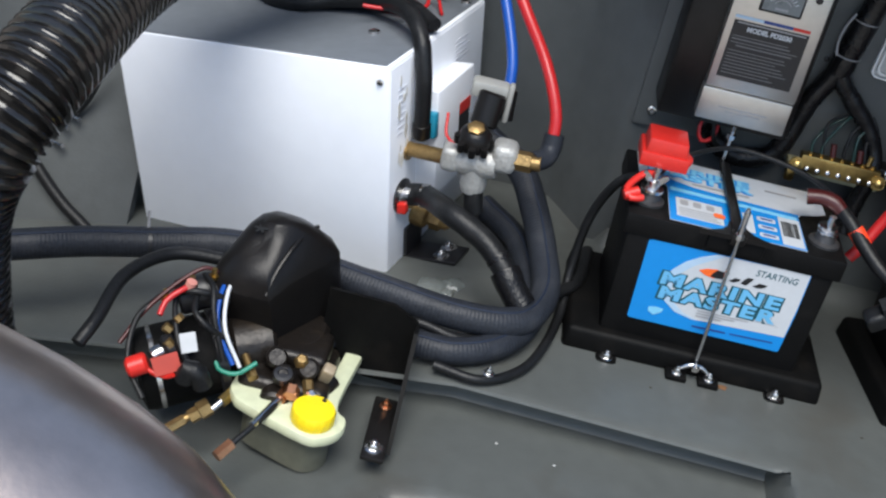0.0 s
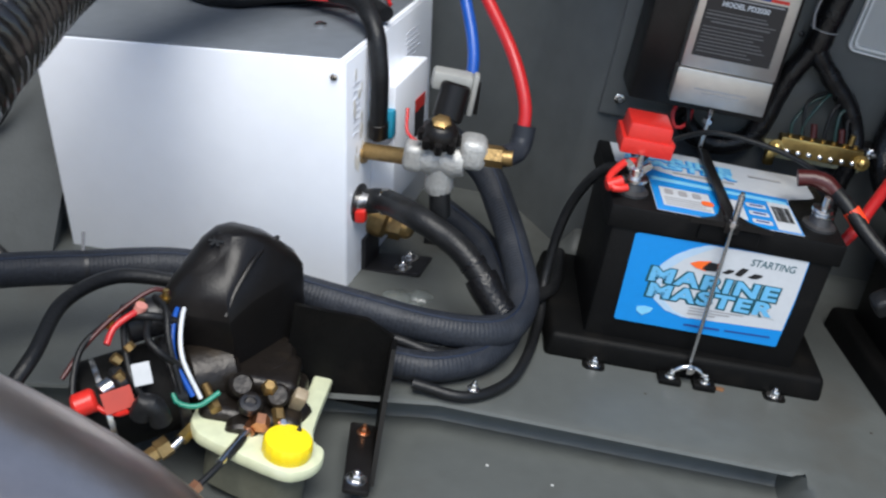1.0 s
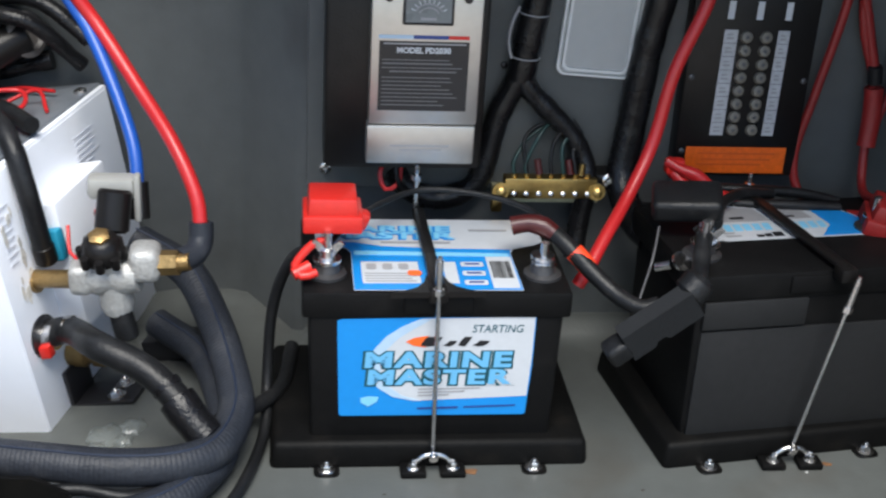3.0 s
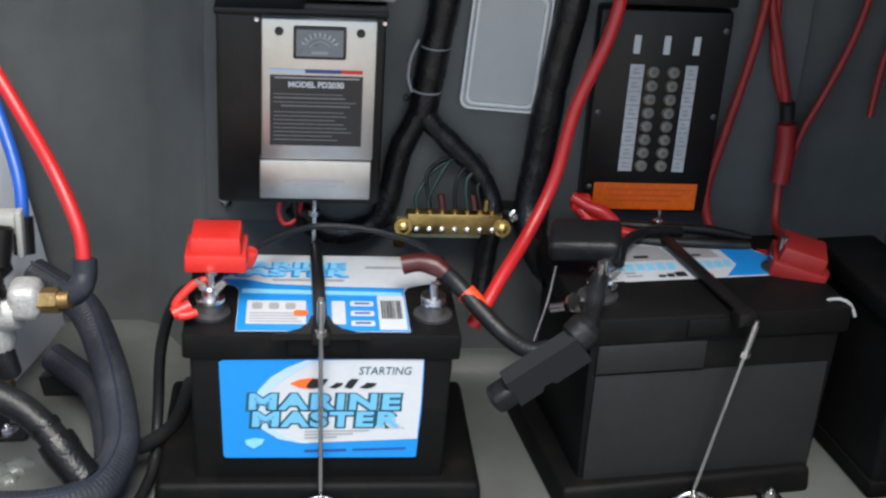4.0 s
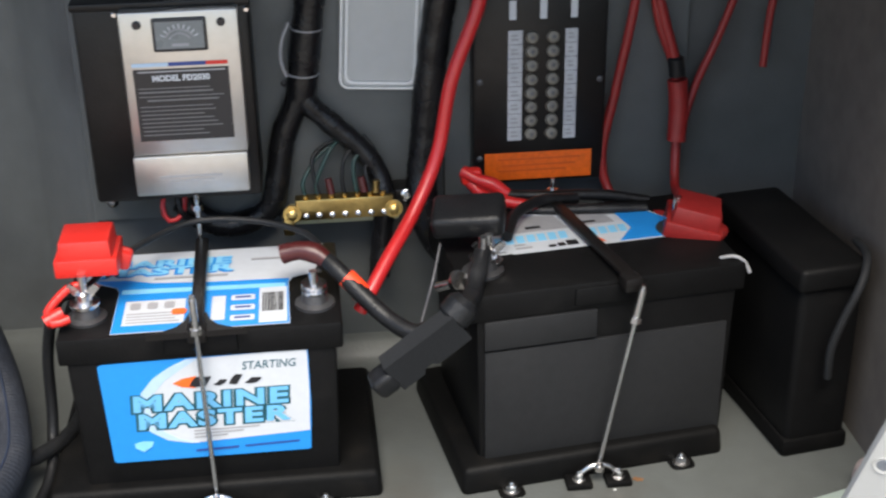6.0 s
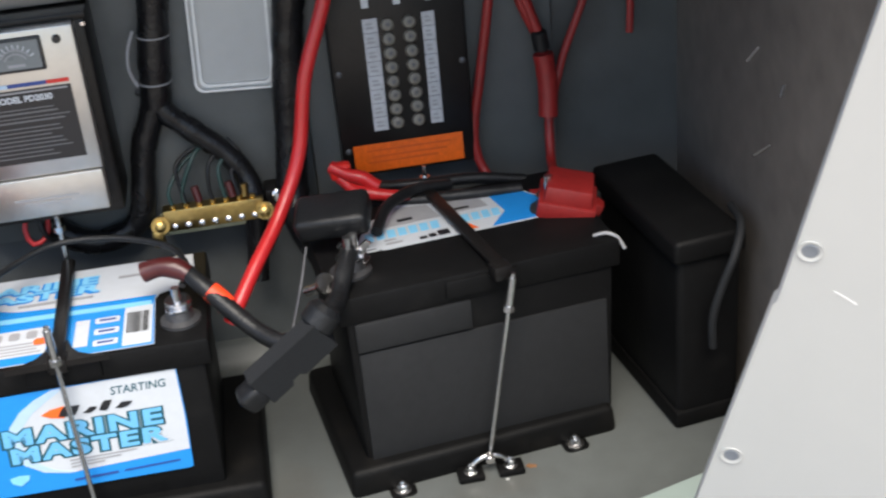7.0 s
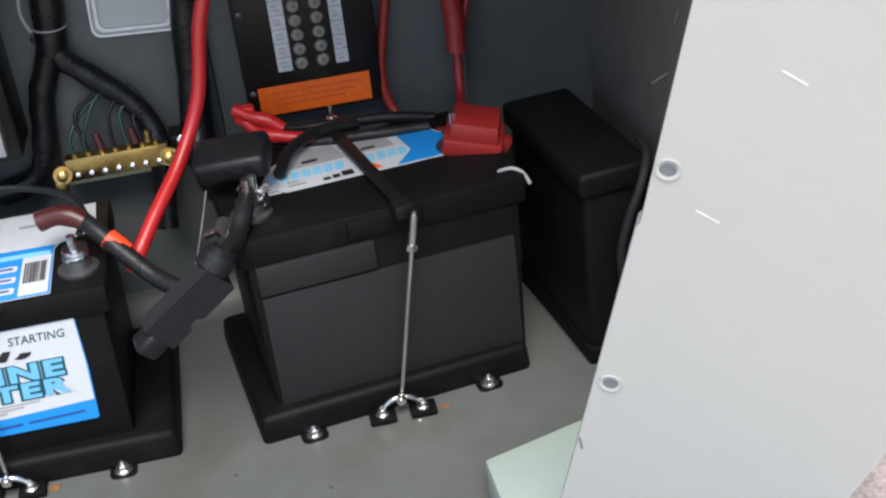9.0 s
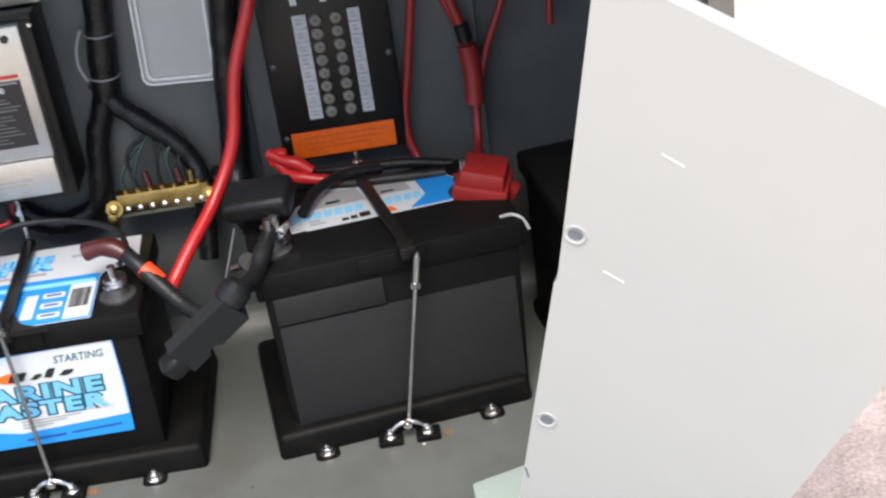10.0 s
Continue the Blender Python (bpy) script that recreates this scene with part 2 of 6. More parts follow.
def lettering(body, size, m, fat=0.0, shear=0.0, wide=1.0, thick=0.0002, align="LEFT", gap=1.0):
    cu = bpy.data.curves.new("lettering", "FONT")
    cu.body, cu.size, cu.offset, cu.shear, cu.extrude, cu.align_x = body, size, fat, shear, thick / 2, align
    cu.resolution_u, cu.space_character = 3, gap
    ob = bpy.data.objects.new("lettering", cu)
    scene.collection.objects.link(ob)
    bpy.context.view_layer.update()
    me = bpy.data.meshes.new_from_object(ob.evaluated_get(bpy.context.evaluated_depsgraph_get()))
    bm = bmesh.new()
    bm.from_mesh(me)
    bpy.data.objects.remove(ob)
    bpy.data.meshes.remove(me)
    bpy.data.curves.remove(cu)
    bmesh.ops.transform(bm, matrix=m @ Matrix.Diagonal((wide, 1, 1, 1)), verts=bm.verts)
    return bm


def bolt(p, axis=(0, 0, 1), r=0.009, washer=True):
    """A hexagon bolt head on a washer."""
    n = Vector(axis).normalized()
    parts = [lathe([(r * 0.62, 0.002), (r * 0.62, 0.006), (r * 0.5, 0.0075)], p, n, 6), lathe([(r * 0.3, 0.007), (r * 0.3, 0.010), (r * 0.22, 0.011)], p, n, 10)]
    if washer:
        parts.append(lathe([(r, 0), (r, 0.0015), (r * 0.9, 0.002)], p, n, 18))
    return join(*parts)


# ---- setting ----
FLOOR = 0.02
WALL = 0.26


def smooth01(a):
    a = max(0.0, min(1.0, a))
    return a * a * (3 - 2 * a)


def rim_y(x):
    """Where the shelf's rounded front lip runs."""
    return -0.155 - 0.05 * max(-0.4, min(0.2, x))


def floor_z(x, y):
    """Battery shelf, the trough before it, and the bilge that falls away beside the heater."""
    z = FLOOR - 0.16 * max(0.0, -x - 0.28)
    trough = smooth01((rim_y(x) - y) / 0.012) * smooth01((0.115 - x) / 0.02)
    z -= 0.046 * trough
    lower = smooth01((-0.285 - y) / 0.03) * smooth01((0.10 - x) / 0.05) * smooth01((x + 0.34) / 0.02)
    z -= 0.035 * lower
    back = WALL if x > -0.125 else (0.362 if x < -0.2 else WALL + (-0.125 - x) * 1.36)
    z += 0.03 * smooth01((y - back + 0.05) / 0.05) ** 2 * (0.15 + 0.85 * smooth01((x + 0.13) / 0.02))
    return z


# the lip's section from the trough up to the shelf: out from the lip line, and height
LIP = ((-0.030, -0.046), (0.018, -0.046), (0.031, -0.0445), (0.036, -0.038), (0.036, -0.015), (0.030, -0.0105), (0.012, -0.0088), (0.002, -0.0075), (-0.0012, -0.0052), (0.0005, -0.0022), (0.005, -0.0006), (0.014, 0.0))



def build_floor():
    bm = bmesh.new()
    xs = np.concatenate([np.arange(-1.1, -0.4, 0.02), np.arange(-0.4, 0.16, 0.007), np.arange(0.16, 0.68, 0.03)])
    front, rear = np.arange(-0.75, -0.20, 0.012), np.arange(-0.10, 0.38, 0.01)
    grid = []
    for x in xs:
        full = smooth01((0.115 - x) / 0.02)
        col = [bm.verts.new((x, y, floor_z(x, y))) for y in front]
        for k, (out, dz) in enumerate(LIP):
            y = rim_y(x) + full * out + (1 - full) * (-0.030 + 0.050 * k / (len(LIP) - 1))
            col.append(bm.verts.new((x, y, floor_z(x, rim_y(x) + 0.03) + full * dz)))
        grid.append(col + [bm.verts.new((x, y, floor_z(x, y))) for y in rear])
    ys = grid[0]
    for a, b in zip(grid, grid[1:]):
        for k in range(len(ys) - 1):
            bm.faces.new((a[k], b[k], b[k + 1], a[k + 1]))
    edge = [[bm.verts.new((v.co.x, v.co.y, -0.4)) for v in (col[0], col[-1])] for col in grid]
    for (a, b), (c, d) in zip(zip(grid, edge), zip(grid[1:], edge[1:])):
        bm.faces.new((a[0], b[0], d[0], c[0]))
    return single("floor", bm, GEL, "grey gelcoat compartment floor with a moulded trough, slightly dirty", "floor", kind="structure", at=(0, 0, 0))


build_floor()
single("wall_back", slab([(-1.15, 0.37), (-0.215, 0.37), (-0.195, 0.362), (-0.140, 0.268), (-0.125, WALL), (0.68, WALL), (0.68, 0.29), (-0.12, 0.29), (-0.17, 0.40), (-1.15, 0.40)], 1.4, pose(0, 0, -0.4)), GELW, "grey painted fibreglass back wall of the compartment", "wall", kind="structure")
single("wall_left", box((-1.14, -0.20, -0.4), (-1.11, 0.20, 1.0)), GELW, "grey painted fibreglass side wall", "wall", kind="structure")
single("wall_hull", slab([(0.0, -0.37), (0.03, -0.37), (0.645, 1.0), (0.615, 1.0)], 0.386, pose(-1.138, 0, 0, 90, 0, 90)), GELW, "grey painted sloping hull side behind the duct", "wall", kind="structure")
# The side wall's brown-grey is raised to imitate hazy glare.
single("wall_right", slab([(-0.33, -0.4), (0.26, -0.4), (0.26, 0.72), (-0.19, 0.72), (-0.21, 0.44), (-0.33, 0.44)], 0.02, pose(0.66, 0, 0, 90, 0, 90)), mat("haze_lifted_side", (0.125, 0.111, 0.10), 0.6, 0, 0.3, 12, 0.1, 200), "side wall in shadow, its brown-grey lifted to stand for haze", "wall", kind="structure")
# Unseen overhead slabs, cut and placed to shade the back wall and right corner.
single("ceiling", join(box((0.27, -0.22, 0.72), (0.70, 0.40, 0.75), 0.004), box((-0.24, -0.12, 0.72), (0.268, 0.40, 0.75), 0.004), box((-0.80, 0.20, 0.72), (-0.242, 0.40, 0.75), 0.004)), GELW, "unseen grey overhead slabs added to shade the back wall and right corner", "ceiling", kind="structure")
single("ground", box((-60, -60, -0.75), (60, 60, -0.7)), GRAVEL, "pale beige gravel ground in bright daylight", "ground", kind="structure")

STREAK = mat("pale_water_streak", (0.085, 0.094, 0.097), 0.55, 0, 0.2, 60)
random.seed(8)
for k in range(9):
    x, z = random.uniform(-0.10, 0.25), random.uniform(0.24, 0.50)
    h, w = random.uniform(0.02, 0.07), random.uniform(0.0006, 0.0016)
    single("water_streak", slab([(x, z), (x + w, z), (x + w * 0.7, z - h), (x + w * 0.3, z - h)][::-1], 0.0004, pose(0, WALL - 0.008, 0, 90)), STREAK, "faint pale water streak on the wall", "streak", "water streaks")

# mounting board on the back wall
single("mounting_board", box((-0.125, WALL - 0.008, 0.215), (0.255, WALL, 0.62), 0.003), BOARD, "grey painted mounting board screwed to the back wall", "board", kind="structure")
single("wall_panel", box((0.255, WALL - 0.012, 0.20), (0.52, WALL, 0.62), 0.003), BOARD, "grey painted board behind the fuse panel", "board", kind="structure")


RUST = mat("rust_stain", (0.16, 0.075, 0.03), 0.8, 0, 0.4, 120)
random.seed(21)


def blot(x, y, r, name, material, label):
    """A thin irregular stain lying on the floor."""
    pts = []
    for k in range(14):
        a = 2 * math.pi * k / 14
        q = r * random.uniform(0.55, 1.1)
        pts.append((x + q * math.cos(a) * 1.5, y + q * math.sin(a)))
    single(name, slab(pts, 0.0006, pose(0, 0, floor_z(x, y) + 0.0002)), material, label, "stain", "floor stains")


blot(0.040, -0.024, 0.006, "rust_stain", RUST, "small orange rust stain on the floor beside the clamp")
blot(0.418, -0.020, 0.004, "rust_stain", RUST, "small orange rust stain on the floor beside the clamp")
DIRT = mat("dark_dirt", (0.05, 0.046, 0.038), 0.9, 0, 0.3, 150)
for x, y, r in ((0.295, -0.105, 0.0018), (0.21, -0.06, 0.0015), (0.33, -0.14, 0.0012), (-0.05, -0.06, 0.0014)):
    blot(x, y, r, "dirt_speck", DIRT, "dark speck of dirt on the floor")
CHIP = mat("pale_chip", (0.5, 0.5, 0.48), 0.6)
for x, y in ((0.391, -0.034), (-0.152, -0.19), (-0.22, -0.175)):
    single("paint_chip", box((x - 0.0016, y - 0.001, floor_z(x, y)), (x + 0.0016, y + 0.001, floor_z(x, y) + 0.0012), 0.0003), CHIP, "tiny pale chip lying on the floor", "chip", "paint chips")

# ---- batteries ----


def battery(m, label, posts):
    """Lead-acid battery, 0.26 m long: base at z 0, front at y 0."""
    top = thing("boat_battery", m, label, "battery", "boat batteries")
    part("case", box((-0.125, 0.0, 0.0), (0.125, 0.168, 0.170), 0.004, 2, taper=0.03), BLACK_PP, top, local=True)
    lid = part("lid", join(box((-0.1315, -0.003, 0.166), (0.1315, 0.172, 0.1935), 0.003), box((-0.034, -0.006, 0.172), (0.034, 0.0, 0.190), 0.002)), BLACK_PP, top, local=True)
    for px, py in posts:
        part("terminal_base", lathe([(0.019, 0), (0.019, 0.004), (0.013, 0.006), (0.0115, 0.014), (0.010, 0.015)], (px, py, 0.1925)), LEAD, top, local=True)
        stud = join(cyl((px, py, 0.206), (px, py, 0.229), 0.0042, 12), lathe([(0.0125, 0), (0.0125, 0.002)], (px, py, 0.2075), seg=20))
        part("terminal_stud", stud, STEEL, top, local=True)
    return top


b1 = battery(pose(0, 0, FLOOR), "black marine starting battery with a blue and white label", ((-0.107, 0.037), (0.107, 0.037)))

# front label
LX, LZ0, LZ1 = 0.0975, 0.054, 0.164
LH = LZ1 - LZ0


def uv(points):
    return [(-LX + 2 * LX * u, LZ1 - LH * v) for u, v in points]


def on_front(k):
    return pose(0, -0.0002 - 0.0005 * k, 0, 90)


lab = part("front_label", slab(uv([(0.0, 0.02), (0.02, 0.0), (0.9, -0.03), (1.0, -0.03), (1.0, 0.5), (0.985, 0.99), (0.97, 1.0), (0.03, 1.0), (0.018, 0.98)]), 0.0005, on_front(0)), LBL_BLUE, b1, "blue and white printed paper label", local=True)
part("white_field", slab(uv([(0.42, -0.003), (0.9, -0.024), (0.995, -0.02), (0.995, 0.4), (0.985, 0.80), (0.40, 0.845), (0.29, 0.80), (0.21, 0.70), (0.165, 0.56), (0.16, 0.44), (0.19, 0.30), (0.25, 0.17), (0.33, 0.07)]), 0.0003, on_front(1)), LBL_WHITE, lab, local=True)
part("pale_rim", slab(uv([(0.42, 0.0), (0.33, 0.07), (0.25, 0.17), (0.19, 0.30), (0.16, 0.44), (0.165, 0.56), (0.21, 0.70), (0.29, 0.80), (0.40, 0.845), (0.44, 0.845), (0.34, 0.79), (0.26, 0.68), (0.225, 0.55), (0.22, 0.44), (0.25, 0.31), (0.31, 0.19), (0.39, 0.09), (0.47, 0.0)]), 0.0003, on_front(1.6)), LBL_PALE, lab, local=True)


def word(body, u, v, w, h, material, k, fat=0.0, shear=0.0, parent=None, name="printed_word"):
    """Lettering fitted to a box of the front label, v at its foot."""
    bm = lettering(body, h / 0.7, Matrix(), fat, shear)
    x0, x1 = min(p.co.x for p in bm.verts), max(p.co.x for p in bm.verts)
    y0, y1 = min(p.co.y for p in bm.verts), max(p.co.y for p in bm.verts)
    x, y = uv([(u, v)])[0]
    fit_m = on_front(k) @ Matrix.Translation((x, y, 0)) @ Matrix.Diagonal((w / (x1 - x0), h / (y1 - y0), 1, 1)) @ Matrix.Translation((-x0, -y0, 0))
    bmesh.ops.transform(bm, matrix=fit_m, verts=bm.verts)
    return part(name, bm, material, parent or lab, local=True, smooth=False)


U = 2 * LX
def big_word(body, u, v, w, h):
    """A heavy word with a dark edge round each letter, fitted to a box of the front label."""
    fill = lettering(body, h / 0.7, Matrix(), 0.0011, 0.04, gap=1.16)
    edge = lettering(body, h / 0.7, Matrix(), 0.0028, 0.04, gap=1.16)
    x0, x1 = min(p.co.x for p in fill.verts), max(p.co.x for p in fill.verts)
    y0, y1 = min(p.co.y for p in fill.verts), max(p.co.y for p in fill.verts)
    x, y = uv([(u, v)])[0]
    for bm, k, dx, dy, mm in ((edge, 2.2, -0.0004, -0.0005, LBL_TEAL), (fill, 3.0, 0, 0, LBL_LETTER)):
        m = on_front(k) @ Matrix.Translation((x + dx, y + dy, 0)) @ Matrix.Diagonal((w / (x1 - x0), h / (y1 - y0), 1, 1)) @ Matrix.Translation((-x0, -y0, 0))
        bmesh.ops.transform(bm, matrix=m, verts=bm.verts)
        part("printed_word", bm, mm, lab, local=True, smooth=False)


big_word("MARINE", 0.142, 0.492, 0.752 * U, 0.0182)
big_word("MASTER", 0.158, 0.672, 0.738 * U, 0.0178)
word("STARTING", 0.68, 0.135, 0.26 * U, 0.0088, LBL_TEAL, 2.2, 0.0001, 0.15)
# maker's mark, as plain shapes
part("mark_swoosh", slab(uv([(0.345, 0.225), (0.39, 0.185), (0.46, 0.165), (0.43, 0.225), (0.45, 0.285), (0.385, 0.265)]), 0.0003, on_front(2.2)), LBL_ORANGE, lab, local=True)
for u, ww, h0 in ((0.43, 0.10, 0.175), (0.545, 0.06, 0.215), (0.62, 0.06, 0.175), (0.695, 0.075, 0.215)):
    part("mark_bar", slab(uv([(u + 0.025, h0), (u + ww, h0 + 0.004), (u + ww - 0.008, h0 + 0.03), (u + ww - 0.03, 0.268), (u + 0.02, 0.275), (u - 0.01, 0.262), (u + 0.008, h0 + 0.03)]), 0.0003, on_front(2.4)), LBL_BLACK, lab, local=True)
for k in range(3):
    part("text_bar", slab(uv([(0.42, 0.712 + 0.034 * k), (0.74 - 0.08 * k, 0.702 + 0.034 * k), (0.74 - 0.08 * k, 0.716 + 0.034 * k), (0.42, 0.726 + 0.034 * k)]), 0.0003, on_front(2.2)), LBL_GREY, lab, local=True)
part("text_bar", slab(uv([(0.42, 0.915), (0.63, 0.905), (0.63, 0.925), (0.42, 0.935)]), 0.0003, on_front(2.2)), LBL_NAVY, lab, local=True)
part("text_bar", slab(uv([(0.66, 0.905), (0.93, 0.89), (0.93, 0.905), (0.66, 0.92)]), 0.0003, on_front(2.2)), LBL_NAVY, lab, local=True)
part("emblem", slab(uv([(0.125, 0.81), (0.17, 0.79), (0.22, 0.80), (0.21, 0.85), (0.168, 0.90), (0.13, 0.86)]), 0.0003, on_front(2.2)), LBL_LIGHT, lab, local=True)

# top label
TOPZ = 0.194


def on_top(k):
    return pose(0, 0, TOPZ + 0.0005 * k)


OUT = [(-0.082, 0.002), (-0.016, 0.002), (-0.010, 0.010), (0.006, 0.010), (0.012, 0.002), (0.083, 0.002), (0.082, 0.084), (0.086, 0.094), (0.110, 0.104), (0.120, 0.112), (0.118, 0.166), (-0.118, 0.166), (-0.117, 0.112), (-0.104, 0.104), (-0.086, 0.094), (-0.082, 0.084)]
tl = part("top_label", slab(OUT, 0.0004, on_top(0)), LBL_WHITE, b1, "blue and white printed label on the lid", local=True)
part("blue_field", slab([(-0.0815, 0.0025), (-0.016, 0.0025), (-0.010, 0.0105), (0.006, 0.0105), (0.012, 0.0025), (0.0825, 0.0025), (0.0815, 0.084), (0.083, 0.092), (0.01, 0.094), (-0.05, 0.099), (-0.078, 0.108), (-0.106, 0.110), (-0.102, 0.104), (-0.0855, 0.094), (-0.0815, 0.084)], 0.0003, on_top(1)), LBL_BLUE, tl, local=True)
part("pale_stripe", slab([(-0.079, 0.078), (0.079, 0.074), (0.079, 0.082), (-0.079, 0.087)], 0.0003, on_top(2)), LBL_LIGHT, tl, local=True)
part("white_box", slab(rect(-0.073, 0.015, -0.016, 0.062), 0.0003, on_top(2)), LBL_WHITE, tl, local=True)
part("white_box", slab(rect(0.009, 0.015, 0.022, 0.062), 0.0003, on_top(2)), LBL_WHITE, tl, local=True)
for k, x in enumerate((-0.068, -0.052, -0.036)):
    part("warning_icon", slab(rrect(x, 0.044, x + 0.010, 0.057, 0.003), 0.0003, on_top(3)), LBL_GREY, tl, local=True)
for k in range(4):
    part("text_bar", slab(rect(-0.070, 0.018 + 0.0055 * k, -0.020 - 0.004 * (k % 2), 0.0200 + 0.0055 * k), 0.0003, on_top(3)), LBL_GREY, tl, local=True)
for k in range(3):
    part("white_tab", slab(rrect(0.027, 0.012 + 0.020 * k, 0.050, 0.022 + 0.020 * k, 0.002), 0.0003, on_top(2)), LBL_WHITE, tl, local=True)
    part("text_bar", slab(rect(0.031, 0.0155 + 0.020 * k, 0.046, 0.0185 + 0.020 * k), 0.0003, on_top(3)), LBL_NAVY, tl, local=True)
part("white_box", slab(rect(0.054, 0.005, 0.0805, 0.074), 0.0003, on_top(2)), LBL_WHITE, tl, local=True)
random.seed(5)
x = 0.057
while x < 0.077:
    w = random.choice((0.0006, 0.001, 0.0016))
    part("barcode_bar", slab(rect(x, 0.026, x + w, 0.063), 0.0003, on_top(3)), LBL_BLACK, tl, local=True)
    x += w + random.choice((0.0005, 0.0009))
for body, y, x0, ww in (("MARINE", 0.1335, -0.102, 0.128), ("MASTER", 0.1165, -0.105, 0.134)):
    for mm, k, e in ((LBL_BLUE, 2, 0.0010), (LBL_LIGHT, 3, 0.0)):
        bm = lettering(body, 0.0205, Matrix(), 0.0007 + e * 0.8, 0.03)
        a, b = min(p.co.x for p in bm.verts), max(p.co.x for p in bm.verts)
        bmesh.ops.transform(bm, matrix=on_top(k) @ Matrix.Translation((x0 - e, y - e, 0)) @ Matrix.Diagonal((ww / (b - a), 1, 1, 1)) @ Matrix.Translation((-a, 0, 0)), verts=bm.verts)
        part("printed_word", bm, mm, tl, local=True, smooth=False)
for y, x0, x1 in ((0.1055, -0.050, 0.022), (0.136, 0.045, 0.085)):
    part("text_bar", slab(rect(x0, y, x1, y + 0.004), 0.0003, on_top(2)), LBL_GREY, tl, local=True)
part("orange_dot", slab(rrect(-0.028, 0.030, -0.014, 0.041, 0.004), 0.0003, on_top(4)), LBL_ORANGE, tl, "orange sticker dot", local=True)

b2 = battery(pose(0.388, 0.012, FLOOR + 0.008, 0, 0, 7.0), "black marine battery turned back to front, blank black face", ((-0.107, 0.045), (0.095, 0.085)))
b2.scale = (1.06, 1.0, 1.06)
part("recessed_panel", join(box((-0.117, -0.0022, 0.008), (0.117, 0.002, 0.134), 0.001), box((-0.118, -0.0045, 0.137), (-0.012, 0.002, 0.166), 0.0015)), mat("satin_black_panel", (0.017, 0.0175, 0.0185), 0.5, 0, 0.15, 40, 0.1, 400, spec=0.2), b2, "smooth satin panel on the black face", local=True)
tl2 = part("top_label", slab([(-0.070, 0.072), (0.090, 0.072), (0.105, 0.10), (0.085, 0.135), (-0.04, 0.160), (-0.075, 0.13), (-0.090, 0.095)], 0.0004, on_top(0)), LBL_WHITE, b2, "blue and white printed label on the lid", local=True)
part("blue_field", slab([(0.035, 0.074), (0.088, 0.074), (0.103, 0.10), (0.083, 0.134), (0.05, 0.142), (0.055, 0.10)], 0.0003, on_top(1)), LBL_BLUE, tl2, local=True)
for x0, x1, n in ((-0.082, -0.008, 7), (0.012, 0.052, 4)):
    for k in range(n):
        w = (x1 - x0) / n
        part("letter_bar", slab([(x0 + w * k, 0.094), (x0 + w * k + w * 0.75, 0.094), (x0 + w * k + w * 0.9, 0.110), (x0 + w * k + w * 0.15, 0.110)], 0.0003, on_top(1)), LBL_LIGHT, tl2, local=True)
part("grey_panel", slab([(-0.060, 0.116), (-0.004, 0.116), (-0.010, 0.148), (-0.040, 0.154)], 0.0003, on_top(1)), LBL_GREY, tl2, local=True)
part("grey_panel", slab([(0.010, 0.118), (0.044, 0.118), (0.040, 0.140), (0.008, 0.145)], 0.0003, on_top(1)), LBL_GREY, tl2, local=True)
for x0, x1, y0, y1 in ((-0.016, -0.005, 0.077, 0.087), (-0.025, -0.018, 0.077, 0.084), (-0.034, -0.027, 0.077, 0.082), (-0.045, -0.030, 0.122, 0.127), (-0.066, -0.05, 0.080, 0.083), (-0.066, -0.055, 0.087, 0.090), (0.012, 0.026, 0.122, 0.126)):
    part("text_bar", slab(rect(x0, y0, x1, y1), 0.0003, on_top(2)), LBL_BLACK if y0 < 0.08 or y0 > 0.12 else LBL_GREY, tl2, local=True)
part("mark_swoosh", slab([(0.006, 0.078), (0.022, 0.076), (0.016, 0.088)], 0.0003, on_top(2)), LBL_ORANGE, tl2, local=True)
for k in range(3):
    part("text_bar", slab(rect(-0.086, 0.072 + 0.006 * k, -0.074, 0.0755 + 0.006 * k), 0.0003, on_top(2)), LBL_WHITE, tl2, local=True)
part("carry_strap", tube([(0.112, 0.014, 0.1935), (0.122, 0.008, 0.197), (0.131, 0.003, 0.193), (0.136, -0.001, 0.182)], 0.0017), LBL_GREY, b2, "pale cord carrying loop", local=True)


# ---- battery trays ----
def tray(m, label, hx=0.160):
    top = thing("battery_tray", m, label, "battery tray", "battery trays")
    rim = box((-hx, -0.012, 0.0), (hx, 0.19, 0.032), 0.007, 3, taper=-0.02)
    part("tray_body", rim, BLACK_TRAY, top, local=True)
    for bx in (-0.66 * hx, 0.66 * hx):
        part("bolt_tab", slab(rrect(bx - 0.013, -0.030, bx + 0.013, -0.008, 0.007), 0.004, pose(0, 0, 0)), BLACK_TRAY, top, local=True)
        part("mounting_bolt", bolt((bx, -0.019, 0.004)), STEEL, top, "stainless hexagon bolt", local=True)
    return top


tray(pose(0, 0, FLOOR - 0.003), "black plastic battery tray bolted to the grey floor")
tray(pose(0.376, 0.008, FLOOR - 0.003, 0, 0, 8.0), "black plastic battery tray bolted down, slightly turned", 0.137)


